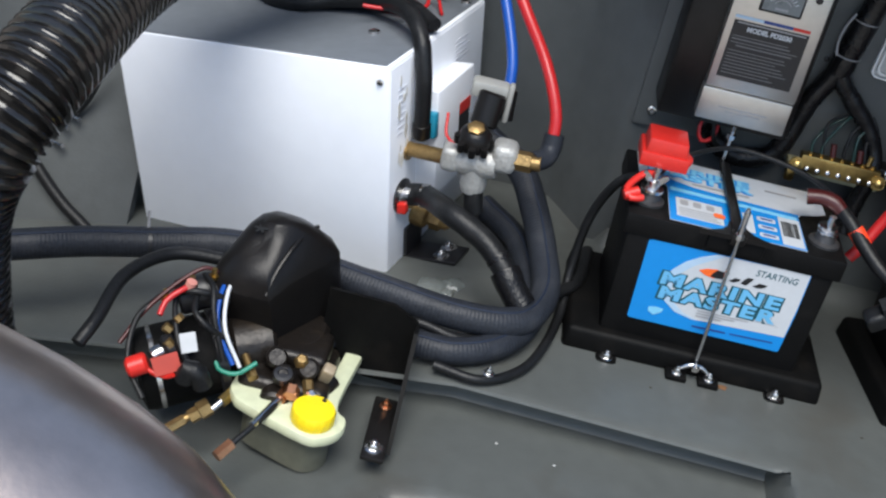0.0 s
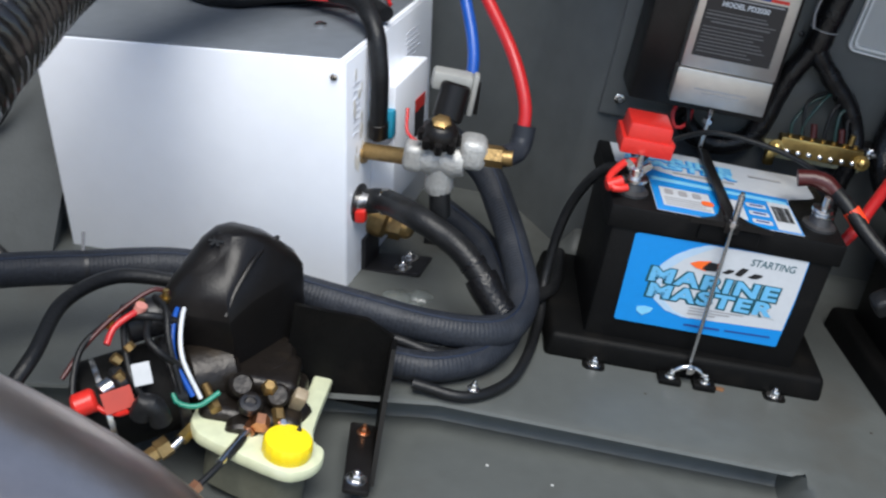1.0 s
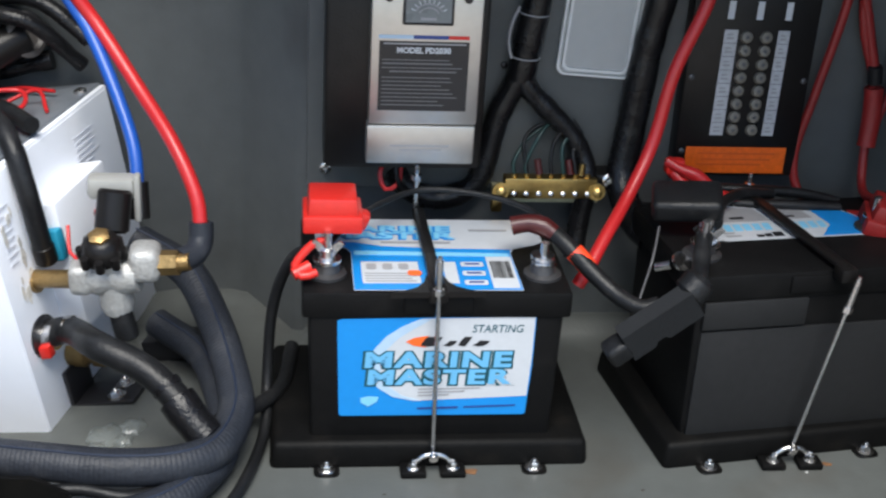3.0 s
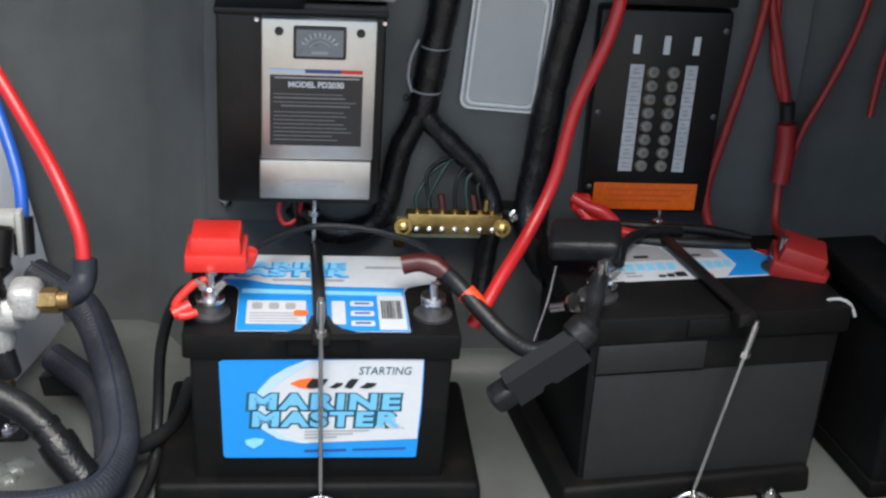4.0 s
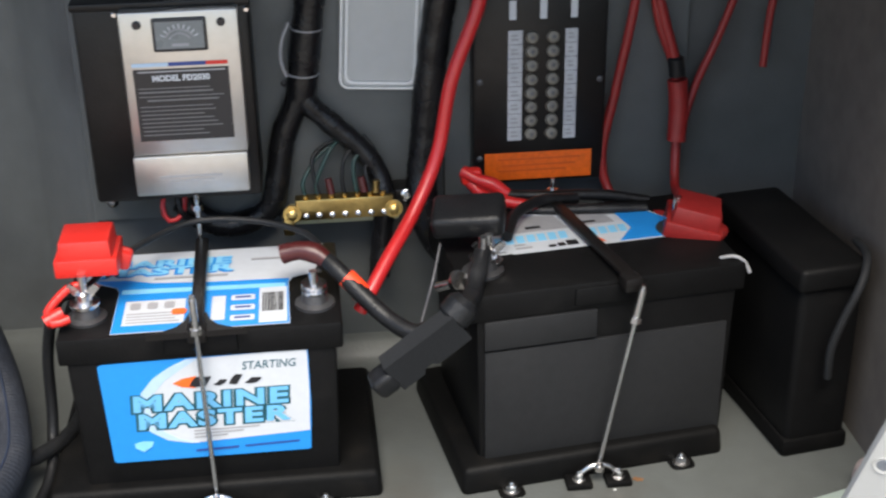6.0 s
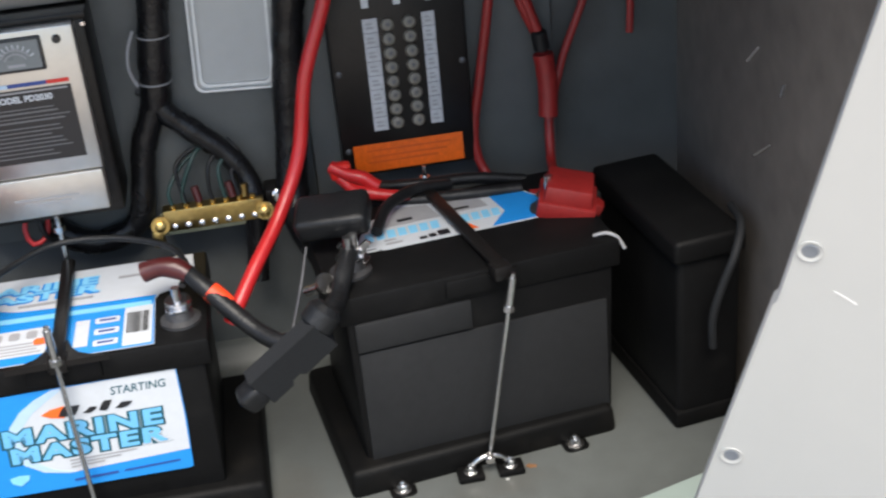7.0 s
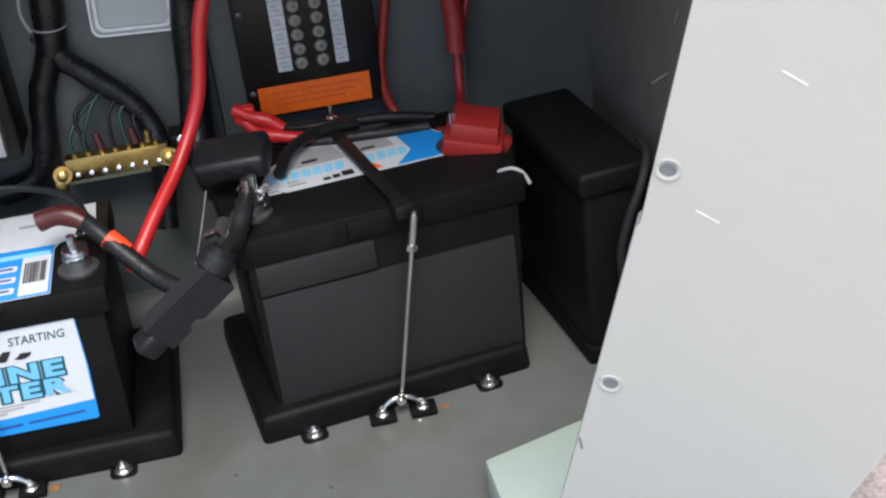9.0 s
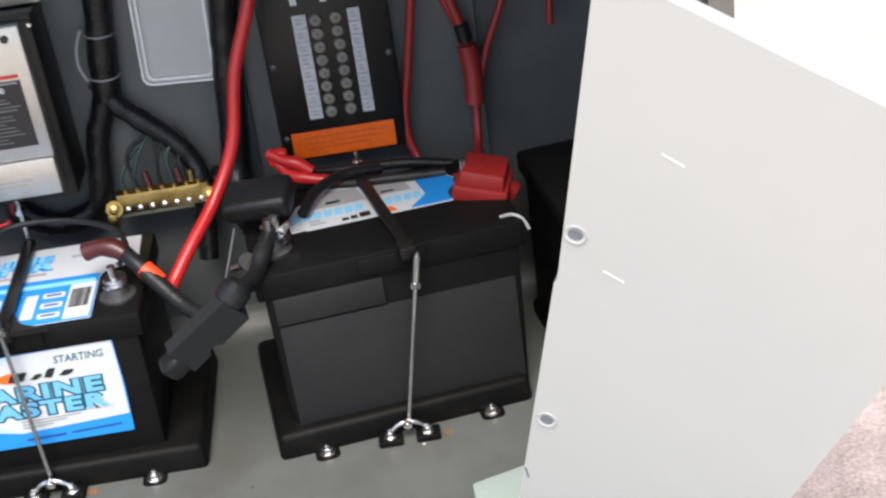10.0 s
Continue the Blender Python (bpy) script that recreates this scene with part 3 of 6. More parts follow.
# ---- hold-downs: a bar over the lid and a threaded rod with a clamp foot ----
def hold_down(label, bar_a, bar_b, rod_top, rod_foot, back_top, spread=False):
    top = thing("battery_hold_down", pose(*rod_foot), label, "hold-down", "battery hold-downs")
    a, b = Vector(bar_a), Vector(bar_b)
    d = (b - a).normalized()
    ang = math.degrees(math.atan2(-d.x, d.y))
    ln = (b - a).length
    m = pose(a.x, a.y, a.z, 0, 0, ang)
    bar = join(box((-0.0065, 0, 0), (0.0065, ln, 0.006), 0.002, m=m), box((-0.009, -0.006, -0.010), (0.009, 0.012, 0.005), 0.003, m=m))
    flare = [(-0.046, -0.004), (0.046, -0.004), (0.030, 0.0015), (0.019, 0.008), (0.012, 0.018), (0.0085, 0.032), (-0.0085, 0.032), (-0.012, 0.018), (-0.019, 0.008), (-0.030, 0.0015)]
    if spread:
        bar = join(bar, slab(flare, 0.0062, m @ Matrix.Translation((0, 0, -0.0038))))
    part("cross_bar", bar, BLACK_PLASTIC, top, "black plastic-coated bar")
    part("threaded_rod", cyl(rod_foot, rod_top, 0.0024, 10), STEEL, top, "thin stainless rod")
    t, f = Vector(rod_top), Vector(rod_foot)
    ax = (t - f).normalized()
    part("rod_sleeve", cyl(t - ax * 0.034, t - ax * 0.004, 0.0038, 10), STEEL, top)
    part("wing_nut", lathe([(0.0055, 0), (0.0055, 0.006)], t - ax * 0.040, ax, 6), STEEL, top)
    part("threaded_rod", cyl(Vector(back_top) - Vector((0, 0, 0.05)), back_top, 0.0026, 10), STEEL, top)
    part("back_nut", lathe([(0.006, 0), (0.006, 0.006)], Vector(back_top) - Vector((0, 0, 0.018)), (0, 0, 1), 6), STEEL, top)
    foot = Vector(rod_foot)
    for s in (-1, 1):
        c = Vector((foot.x + s * 0.020, foot.y - 0.006, FLOOR))
        part("clamp_block", box(c + Vector((-0.013, -0.011, 0)), c + Vector((0.013, 0.010, 0.007)), 0.002, m=None), BLACK_TRAY, top)
        part("clamp_bolt", bolt(c + Vector((0, -0.002, 0.007)), r=0.007), STEEL, top)
    hook = [(-0.017, 0.004), (-0.011, 0.0095), (-0.004, 0.012), (0.004, 0.012), (0.011, 0.0095), (0.017, 0.004)]
    part("rod_hook", tube([foot + Vector((hx, -0.006, hz_)) for hx, hz_ in hook], 0.0028, 10), STEEL, top)
    part("rod_eye", lathe([(0.0045, -0.004), (0.0058, 0), (0.0045, 0.004)], foot + Vector((0, -0.007, 0.010)), (0, 1, 0.3), 14), STEEL, top)
    return top


hold_down("black bar and stainless rod strapping the labelled battery down", (-0.002, -0.010, 0.218), (-0.006, 0.178, 0.218), (-0.003, -0.014, 0.258), (0.001, -0.018, 0.030), (-0.008, 0.182, 0.272), True)
hold_down("black bar and slanting stainless rod holding the blank battery", (0.405, -0.004, 0.238), (0.362, 0.185, 0.238), (0.414, -0.014, 0.238), (0.377, -0.014, 0.030), (0.365, 0.192, 0.262))


# ---- terminal fittings and cables on the batteries ----
def red_cap(m, label, red):
    top = thing("terminal_cover", m, label, "terminal cover", "red terminal covers")
    part("cap_body", join(box((-0.029, -0.022, 0.006), (0.029, 0.03, 0.024), 0.0022, taper=0.0), box((-0.023, -0.018, 0.021), (0.023, 0.026, 0.041), 0.0022, taper=-0.08)), red, top, local=True)
    part("cap_tongue", box((0.018, 0.010, 0.004), (0.034, 0.028, 0.024), 0.005, m=pose(0, 0, 0, 0, 20, 0)), red, top, local=True)
    return top


red_cap(pose(-0.102, 0.062, 0.249, 0, 0, 0), "bright red plastic terminal cover flipped open above the battery post", RED_PL)
# This cover takes the darkened red to look shaded.
red_cap(pose(0.492, 0.108, 0.223, 4, 12, -16), "dull red plastic terminal cover, coloured darker for shade, on the blank battery's post", RED_SHADE)


def wing_stack(p, label):
    top = thing("wing_nut", pose(*p), label, "wing nut")
    x, y, z = p
    part("washer", lathe([(0.014, 0), (0.014, 0.003)], p), STEEL, top)
    part("hub", lathe([(0.008, 0.003), (0.0075, 0.012), (0.005, 0.014)], p), STEEL, top)
    for s in (-1, 1):
        part("wing", slab([(0.004, 0.004), (0.016, 0.018), (0.012, 0.022), (0.006, 0.018), (0.002, 0.012)], 0.003, pose(x, y, z, 90, 0, 0 if s > 0 else 180)), STEEL, top)
    part("stud_tip", cyl((x, y, z + 0.01), (x, y, z + 0.03), 0.004, 10), STEEL, top)


wing_stack((-0.107, 0.037, 0.229), "stainless wing nut on the battery post")
wing_stack((0.276, 0.050, 0.240), "stainless wing nut on the blank battery's post")


def cable(name, pts, r, material, label, category="cable", rib=0.0, pitch=0.012, lump=0.0, group=""):
    return single(name, tube(pts, r, rib=rib, pitch=pitch, lump=lump), material, label, category, group)


loop = thing("red_wire_end", pose(-0.12, 0.035, 0.236), "short red wire with ring ends hooked on the battery post", "wire")
part("wire", tube([(-0.108, 0.045, 0.246), (-0.122, 0.040, 0.244), (-0.138, 0.020, 0.232), (-0.132, 0.008, 0.226), (-0.118, 0.012, 0.228)], 0.0042), RED_PL, loop)
part("sleeve", cyl((-0.140, 0.012, 0.226), (-0.124, 0.018, 0.232), 0.0062, 12), RED_PL, loop)

bc = thing("battery_cable", pose(0.107, 0.05, 0.25), "thick black battery cable with orange tape band and red boot", "cable")
part("jacket", tube([(0.118, 0.062, 0.250), (0.130, 0.048, 0.243), (0.155, 0.026, 0.222), (0.176, 0.006, 0.208), (0.196, -0.012, 0.203), (0.214, -0.016, 0.208)], 0.0085, lump=0.05), BLACK_RUBBER, bc)
part("tape_band", tube([(0.138, 0.0425, 0.237), (0.146, 0.0375, 0.230), (0.152, 0.033, 0.2235)], 0.0098), ORANGE_TAPE, bc, "orange-red tape band")
part("boot", tube([(0.078, 0.070, 0.252), (0.095, 0.068, 0.256), (0.110, 0.064, 0.254), (0.120, 0.058, 0.249)], 0.0092, lump=0.3), DARK_RED, bc, "translucent dark red rubber boot")
part("lug", lathe([(0.012, 0), (0.012, 0.004)], (0.107, 0.042, 0.230)), STEEL, bc)

cable("wire", [(-0.105, 0.050, 0.240), (-0.085, 0.085, 0.246), (-0.049, 0.124, 0.252), (-0.005, 0.150, 0.256), (0.052, 0.146, 0.254), (0.100, 0.120, 0.250), (0.118, 0.080, 0.246), (0.112, 0.055, 0.240)], 0.0032, BLACK_RUBBER, "thin dark grey wire arching over the battery lid", "wire")
cable("wire", [(-0.112, 0.048, 0.238), (-0.140, 0.070, 0.215), (-0.160, 0.090, 0.15), (-0.166, 0.085, 0.07), (-0.168, 0.040, 0.032), (-0.185, -0.04, 0.028), (-0.21, -0.10, 0.028), (-0.254, -0.137, 0.028), (-0.31, -0.132, 0.03)], 0.0058, BLACK_RUBBER, "black cable looping down beside the battery and along the floor", "cable")
single("cable_screw", bolt((-0.247, -0.131, 0.0345), r=0.007), STEEL, "small screw head by the cable end on the floor", "screw")

red = thing("battery_cable", pose(0.15, 0.07, 0.2), "thick red battery cable sweeping down from the fuse panel", "cable")
part("jacket", tube([(0.315, 0.20, 0.60), (0.300, 0.19, 0.53), (0.285, 0.18, 0.459), (0.256, 0.17, 0.385), (0.239, 0.158, 0.311), (0.212, 0.13, 0.262), (0.180, 0.09, 0.228), (0.160, 0.065, 0.205), (0.150, 0.06, 0.19)], 0.0070), RED_CABLE, red)

tag = thing("fuse_holder", pose(0.203, -0.058, 0.158), "dark grey plastic fuse holder hanging between the batteries", "fuse holder")
tm = pose(0.203, -0.058, 0.213, 14, -37, 4)
body = slab([(-0.040, -0.018), (-0.016, -0.018), (-0.012, -0.013), (-0.004, -0.013), (0.000, -0.0185), (0.038, -0.0185), (0.040, 0.016), (-0.038, 0.018)], 0.018, tm @ pose(0, 0.009, 0, 90))
part("holder_body", body, GREY_TAG, tag)
part("end_cap", box((-0.060, -0.011, -0.014), (-0.036, 0.013, 0.010), 0.006, 3, m=tm), BLACK_RUBBER, tag, "black rubber end cap")
part("end_boot", lathe([(0.012, 0), (0.016, 0.004), (0.016, 0.018), (0.011, 0.024)], tm @ Vector((0.034, 0.004, 0.004)), (tm.to_3x3() @ Vector((1, 0.2, 0.1))), 16), BLACK_RUBBER, tag, "round rubber boot")
part("cable_tail", tube([tm @ Vector((0.050, 0.006, 0.004)), (0.252, -0.01, 0.236), (0.262, 0.02, 0.246), (0.270, 0.045, 0.252)], 0.009, lump=0.1), BLACK_RUBBER, tag)
single("rubber_boot", box((-0.036, -0.022, -0.012), (0.036, 0.022, 0.014), 0.007, 3, m=pose(0.262, 0.088, 0.272, 18, -6, -14)), BLACK_RUBBER, "loose black rubber terminal boot", "terminal boot")
single("cable_lug", join(lathe([(0.010, 0), (0.010, 0.003)], (0.244, 0.03, 0.232), (0.4, -0.6, 0.7)), cyl((0.238, 0.036, 0.226), (0.226, 0.046, 0.218), 0.005)), STEEL, "bright metal cable lug end", "cable lug")
cable("wire", [(0.232, 0.075, 0.25), (0.222, 0.05, 0.225), (0.208, 0.03, 0.19)], 0.0014, LEAD, "thin bare metal wire", "wire")


# ---- charger on the back wall ----
ch = thing("battery_charger", pose(-0.02, WALL - 0.05, 0.265), "black cased battery charger with brushed metal face", "battery charger")
body = box((-0.108, 0.185, 0.265), (0.060, WALL - 0.008, 0.470), 0.005)
part("case", body, BLACK_PLASTIC, ch)
part("case_rim", box((-0.110, 0.183, 0.466), (0.062, WALL - 0.008, 0.474), 0.002), BLACK_PLASTIC, ch)
FY = 0.168
face = part("face_plate", box((-0.063, FY, 0.322), (0.050, 0.188, 0.468), 0.002), BRUSHED, ch, "brushed aluminium front")
part("lower_cover", box((-0.0645, FY - 0.0025, 0.279), (0.0485, 0.188, 0.3212), 0.002), BRUSHED, ch, "brushed aluminium lower cover")


def wall_slab(points, k, y=FY):
    return slab(points, 0.0004, pose(0, y - 0.0003 - 0.0005 * k, 0, 90))


part("spec_label", wall_slab(rect(-0.0545, 0.3375, 0.0375, 0.4115), 0), LBL_BLACK, face, "black printed rating label")
part("colour_stripe", wall_slab(rect(-0.055, 0.4140, -0.020, 0.4178), 0), LBL_PALE, face)
part("colour_stripe", wall_slab(rect(-0.020, 0.4140, 0.016, 0.4178), 0), LBL_NAVY, face)
part("colour_stripe", wall_slab(rect(0.016, 0.4140, 0.037, 0.4178), 0), RED_PL, face)
bm = lettering("MODEL PD2030", 0.0082, pose(-0.009, FY - 0.0013, 0.3995, 90), 0.00035, 0, 0.98, align="CENTER")
part("printed_word", bm, LBL_WHITE, face, smooth=False)
DIM_PRINT = mat("dim_print", (0.13, 0.13, 0.135), 0.5)
random.seed(11)
for k in range(12):
    z = 0.3915 - 0.0042 * k - (0.002 if k > 3 else 0)
    a = random.uniform(0.028, 0.042)
    c = -0.009 if k in (3,) else -0.051 + a
    part("text_bar", wall_slab(rect(c - a, z, c + a, z + (0.0010 if k not in (1, 3) else 0.0016)), 1), DIM_PRINT, face)
part("text_bar", wall_slab(rect(-0.050, 0.4082, 0.034, 0.4098), 1), LBL_GREY, face)
part("text_bar", wall_slab(rect(-0.040, 0.2985, 0.022, 0.3005), 0, FY - 0.0025), LBL_GREY, ch)
part("text_bar", wall_slab(rect(-0.030, 0.294, 0.014, 0.296), 0, FY - 0.0025), LBL_GREY, ch)
meter = part("meter", box((-0.032, FY - 0.003, 0.4285), (0.020, FY + 0.002, 0.462), 0.002), LBL_BLACK, face, "framed analogue gauge")
part("meter_glass", wall_slab(rect(-0.029, 0.432, 0.017, 0.459), 0, FY - 0.003), METER, face)
for a in range(30, 151, 15):
    ca, sa = math.cos(radians(a)), math.sin(radians(a))
    part("meter_tick", wall_slab([(-0.006 + 0.0165 * ca - 0.0006 * sa, 0.436 + 0.0165 * sa + 0.0006 * ca), (-0.006 + 0.0165 * ca + 0.0006 * sa, 0.436 + 0.0165 * sa - 0.0006 * ca), (-0.006 + 0.0205 * ca + 0.0006 * sa, 0.436 + 0.0205 * sa - 0.0006 * ca), (-0.006 + 0.0205 * ca - 0.0006 * sa, 0.436 + 0.0205 * sa + 0.0006 * ca)], 1, FY - 0.003), LBL_WHITE, face)
part("text_bar", wall_slab(rect(-0.014, 0.4345, 0.002, 0.4375), 1, FY - 0.003), LBL_GREY, face)
for r in (0.016, 0.012):
    arc = [(-0.006 + r * math.cos(radians(a)), 0.436 + r * math.sin(radians(a))) for a in range(30, 151, 10)]
    arc += [(-0.006 + (r - 0.0012) * math.cos(radians(a)), 0.436 + (r - 0.0012) * math.sin(radians(a))) for a in range(150, 29, -10)]
    part("meter_scale", wall_slab(arc, 1, FY - 0.003), LBL_GREY, face)
for x in (-0.046, 0.034):
    part("indicator", lathe([(0.0042, 0), (0.0042, 0.002), (0.003, 0.003)], (x, FY, 0.456), (0, -1, 0), 14), LBL_BLACK, face)
for x, z in ((-0.068, 0.462), (0.058, 0.462)):
    part("case_screw", lathe([(0.003, 0), (0.003, 0.001), (0.002, 0.002)], (x, 0.185, z), (0, -1, 0), 10), STEEL, ch)
part("top_bracket", box((-0.022, 0.21, 0.476), (0.070, 0.245, 0.56), 0.003), BRUSHED, ch, "plain metal housing above")
cable("wire", [(-0.040, 0.215, 0.268), (-0.046, 0.205, 0.25), (-0.040, 0.20, 0.235), (-0.026, 0.205, 0.24), (-0.022, 0.215, 0.262)], 0.0026, RED_CABLE, "small red wire loop under the charger", "wire")
cable("wire", [(-0.030, 0.21, 0.27), (-0.028, 0.20, 0.25), (-0.022, 0.205, 0.235), (-0.010, 0.225, 0.222)], 0.0028, BLACK_RUBBER, "short black wire under the charger", "wire")
single("wall_bolt", bolt((-0.104, WALL - 0.008, 0.238), (0, -1, 0), 0.0065), STEEL, "small bolt head on the mounting board", "bolt")

# ---- wiring harness ----
hz = WALL - 0.022
har = thing("wiring_harness", pose(0.10, hz, 0.30), "black tape-wrapped wiring harness branching over the bus bar", "wiring harness")
part("trunk", tube([(0.138, hz, 0.62), (0.129, hz, 0.54), (0.122, hz, 0.469), (0.113, hz, 0.409), (0.105, hz, 0.350)], 0.0158, lump=0.12), BLACK_WRAP, har)
part("branch", tube([(0.106, hz, 0.368), (0.100, hz, 0.345), (0.084, hz, 0.308), (0.075, hz, 0.262), (0.066, hz, 0.230), (0.045, hz, 0.214), (0.014, hz, 0.209), (-0.012, hz, 0.221), (-0.028, hz, 0.240)], 0.0132, lump=0.12), BLACK_WRAP, har)
part("branch", tube([(0.104, hz - 0.002, 0.366), (0.112, hz - 0.004, 0.345), (0.134, hz - 0.004, 0.322), (0.166, hz - 0.006, 0.290), (0.183, hz - 0.010, 0.262), (0.187, hz - 0.02, 0.235), (0.182, hz - 0.02, 0.185), (0.178, hz - 0.03, 0.150)], 0.0115, lump=0.15), BLACK_WRAP, har)
part("wire_tie", tube([(0.097, hz - 0.010, 0.434), (0.089, hz - 0.014, 0.416), (0.087, hz - 0.014, 0.395), (0.092, hz - 0.012, 0.378)], 0.0016), LBL_GREY, har, "white wire beside the trunk")
for z, x in ((0.424, 0.115), (0.376, 0.108)):
    part("cable_tie", lathe([(0.0165, 0), (0.0170, 0.0004), (0.0170, 0.0012), (0.0165, 0.0016)], (x, hz, z), (0.06, 0, 1), 18), LBL_GREY, har)
single("harness_screw", lathe([(0.0038, 0), (0.0038, 0.002), (0.002, 0.003)], (0.0885, WALL - 0.008, 0.362), (0, -1, 0), 10), LBL_BLACK, "small dark screw head on the wall", "screw")

# ---- brass bus bar ----
bus = thing("bus_bar", pose(0.142, 0.225, 0.215), "brass grounding bus bar with two rows of screws", "bus bar")
part("backing", box((0.084, 0.215, 0.214), (0.202, WALL - 0.008, 0.224), 0.002), mat("ivory_plastic", (0.40, 0.38, 0.24), 0.5), bus, "ivory insulating base")
part("bar", box((0.092, 0.205, 0.223), (0.196, 0.222, 0.247), 0.002), BRASS, bus)
for k in range(7):
    x = 0.103 + 0.0138 * k
    part("terminal_screw", lathe([(0.0034, 0), (0.0034, 0.002), (0.002, 0.003)], (x, 0.205, 0.229), (0, -1, 0.3), 10), STEEL, bus)
    part("terminal_screw", lathe([(0.0034, 0), (0.0034, 0.003), (0.002, 0.004)], (x, 0.212, 0.247), (0, 0, 1), 10), BRASS, bus)
for x in (0.088, 0.196):
    part("end_stud", join(lathe([(0.0095, 0), (0.0095, 0.003)], (x, 0.206, 0.232), (0, -1, 0.2), 18), lathe([(0.006, 0.002), (0.006, 0.008), (0.003, 0.010)], (x, 0.205, 0.232), (0, -1, 0.2), 6)), BRASS, bus)
part("mounting_foot", box((0.078, 0.20, 0.208), (0.090, 0.212, 0.228), 0.003), BRASS, bus)
single("bus_bolt", bolt((0.212, 0.222, 0.239), (0, -1, 0.2), 0.007), STEEL, "steel bolt end beside the bus bar", "bolt")
single("bus_bracket", box((0.198, 0.222, 0.226), (0.232, WALL - 0.008, 0.246), 0.003), BLACK_PLASTIC, "black plastic bracket beside the bus bar", "bracket")
for k, (x, xm, zm, mm, lb) in enumerate(((0.103, 0.108, 0.275, GREEN_WIRE, "thin dark green wire"), (0.117, 0.112, 0.285, BLACK_RUBBER, "thin black wire"), (0.117, 0.128, 0.29, GREEN_WIRE, "thin dark green wire"), (0.145, 0.146, 0.285, BLACK_RUBBER, "thin black wire"), (0.158, 0.156, 0.282, GREEN_WIRE, "thin dark green wire"), (0.172, 0.168, 0.275, BLACK_RUBBER, "thin black wire"))):
    cable("wire", [(x, 0.212, 0.250), (x - 0.002, 0.214, 0.262), (xm, 0.22, zm), (xm + 0.012, 0.23, zm + 0.012), (0.148 + 0.004 * k, hz, 0.305)], 0.0022, mm, lb + " running from the bus bar into the harness", "wire", group="bus bar wires")
for x, mm in ((0.131, DARK_RED), (0.166, DARK_RED)):
    single("wire_lug", cyl((x, 0.212, 0.250), (x - 0.003, 0.216, 0.266), 0.004, 10), mm, "small dark red insulated crimp lug", "wire lug", "wire lugs")
single("wire_lug", cyl((0.178, 0.212, 0.249), (0.179, 0.213, 0.262), 0.0036, 10), BRASS, "small brass crimp lug", "wire lug", "wire lugs")

# ---- milky cover plate ----
cv = thing("access_cover", pose(0.195, WALL - 0.01, 0.345), "milky white plastic access cover with a raised rim", "access cover")
WHITE_RIM = mat("white_plastic_rim", (0.68, 0.69, 0.68), 0.4)


def ring(a, b, thick, m):
    """A flat band between two outlines of as many points, its underside at z 0."""
    bm = bmesh.new()
    rows = [[bm.verts.new((x, y, z)) for x, y in pts] for pts, z in ((a, 0), (a, thick), (b, thick), (b, 0))]
    n = len(a)
    for p, q in zip(rows, rows[1:] + rows[:1]):
        for k in range(n):
            bm.faces.new((p[k], p[(k + 1) % n], q[(k + 1) % n], q[k]))
    bmesh.ops.recalc_face_normals(bm, faces=bm.faces[:])
    bmesh.ops.transform(bm, matrix=m, verts=bm.verts)
    return bm


CV = pose(0.1925, WALL - 0.008, 0.417, 90) @ pose(0, 0, 0, 0, 0, -3.5) @ Matrix.Translation((-0.1955, -0.411, 0))
part("base", slab(rrect(0.152, 0.346, 0.238, 0.480, 0.010), 0.003, CV), COVER_PL, cv)
part("rim", ring(rrect(0.1522, 0.3462, 0.2378, 0.4798, 0.010), rrect(0.1545, 0.3485, 0.2355, 0.4775, 0.009), 0.007, CV), WHITE_RIM, cv, "raised white rim")
part("inner_lip", ring(rrect(0.1575, 0.3515, 0.2325, 0.4745, 0.0085), rrect(0.1605, 0.3545, 0.2295, 0.4715, 0.0075), 0.0075, CV), WHITE_RIM, cv)
part("lens", slab(rrect(0.1606, 0.3546, 0.2294, 0.4714, 0.0074), 0.0045, CV), COVER_PL, cv, "milky flat lens")

# ---- fuse panel ----
fp = thing("fuse_box", pose(0.355, 0.24, 0.25), "black fuse panel with labelled fuses and an orange warning strip", "fuse panel")
FYY = 0.222
FUSE_LBL = mat("worn_white_label", (0.42, 0.43, 0.45), 0.5, 0, 0.2, 80)
FUSE_CAP = mat("brown_grey_fuse_cap", (0.16, 0.145, 0.118), 0.5, 0, 0.2, 60)
part("panel_body", box((0.284, FYY, 0.246), (0.426, WALL - 0.012, 0.475), 0.004), BLACK_PLASTIC, fp)


def fp_slab(points, k):
    return slab(points, 0.0005, pose(0, FYY - 0.0003 - 0.0005 * k, 0, 90))


for x0, x1, n in ((0.321, 0.336, 8), (0.381, 0.394, 8)):
    for k in range(n):
        za = 0.2955 + (0.417 - 0.2955) * k / n
        part("fuse_label", fp_slab(rect(x0, za, x1, za + 0.0146), 0), FUSE_LBL, fp)
        part("text_bar", fp_slab(rect(x0 + 0.003, za + 0.004, x1 - 0.004, za + 0.0062), 1), LBL_GREY, fp)
        part("text_bar", fp_slab(rect(x0 + 0.003, za + 0.0085, x1 - 0.005, za + 0.0102), 1), LBL_GREY, fp)
for x in (0.346, 0.368):
    for k in range(8):
        za = 0.302 + 0.0152 * k
        fuse = part("fuse", lathe([(0.0070, 0), (0.0068, 0.0022), (0.0056, 0.0044), (0.003, 0.0052)], (x, FYY, za), (0, -1, 0.25), 14), FUSE_CAP, fp)
        part("fuse_tip", lathe([(0.0022, 0.0), (0.0018, 0.0006)], (x, FYY - 0.0053, za + 0.001), (0, -1, 0.25), 8), LEAD, fuse)
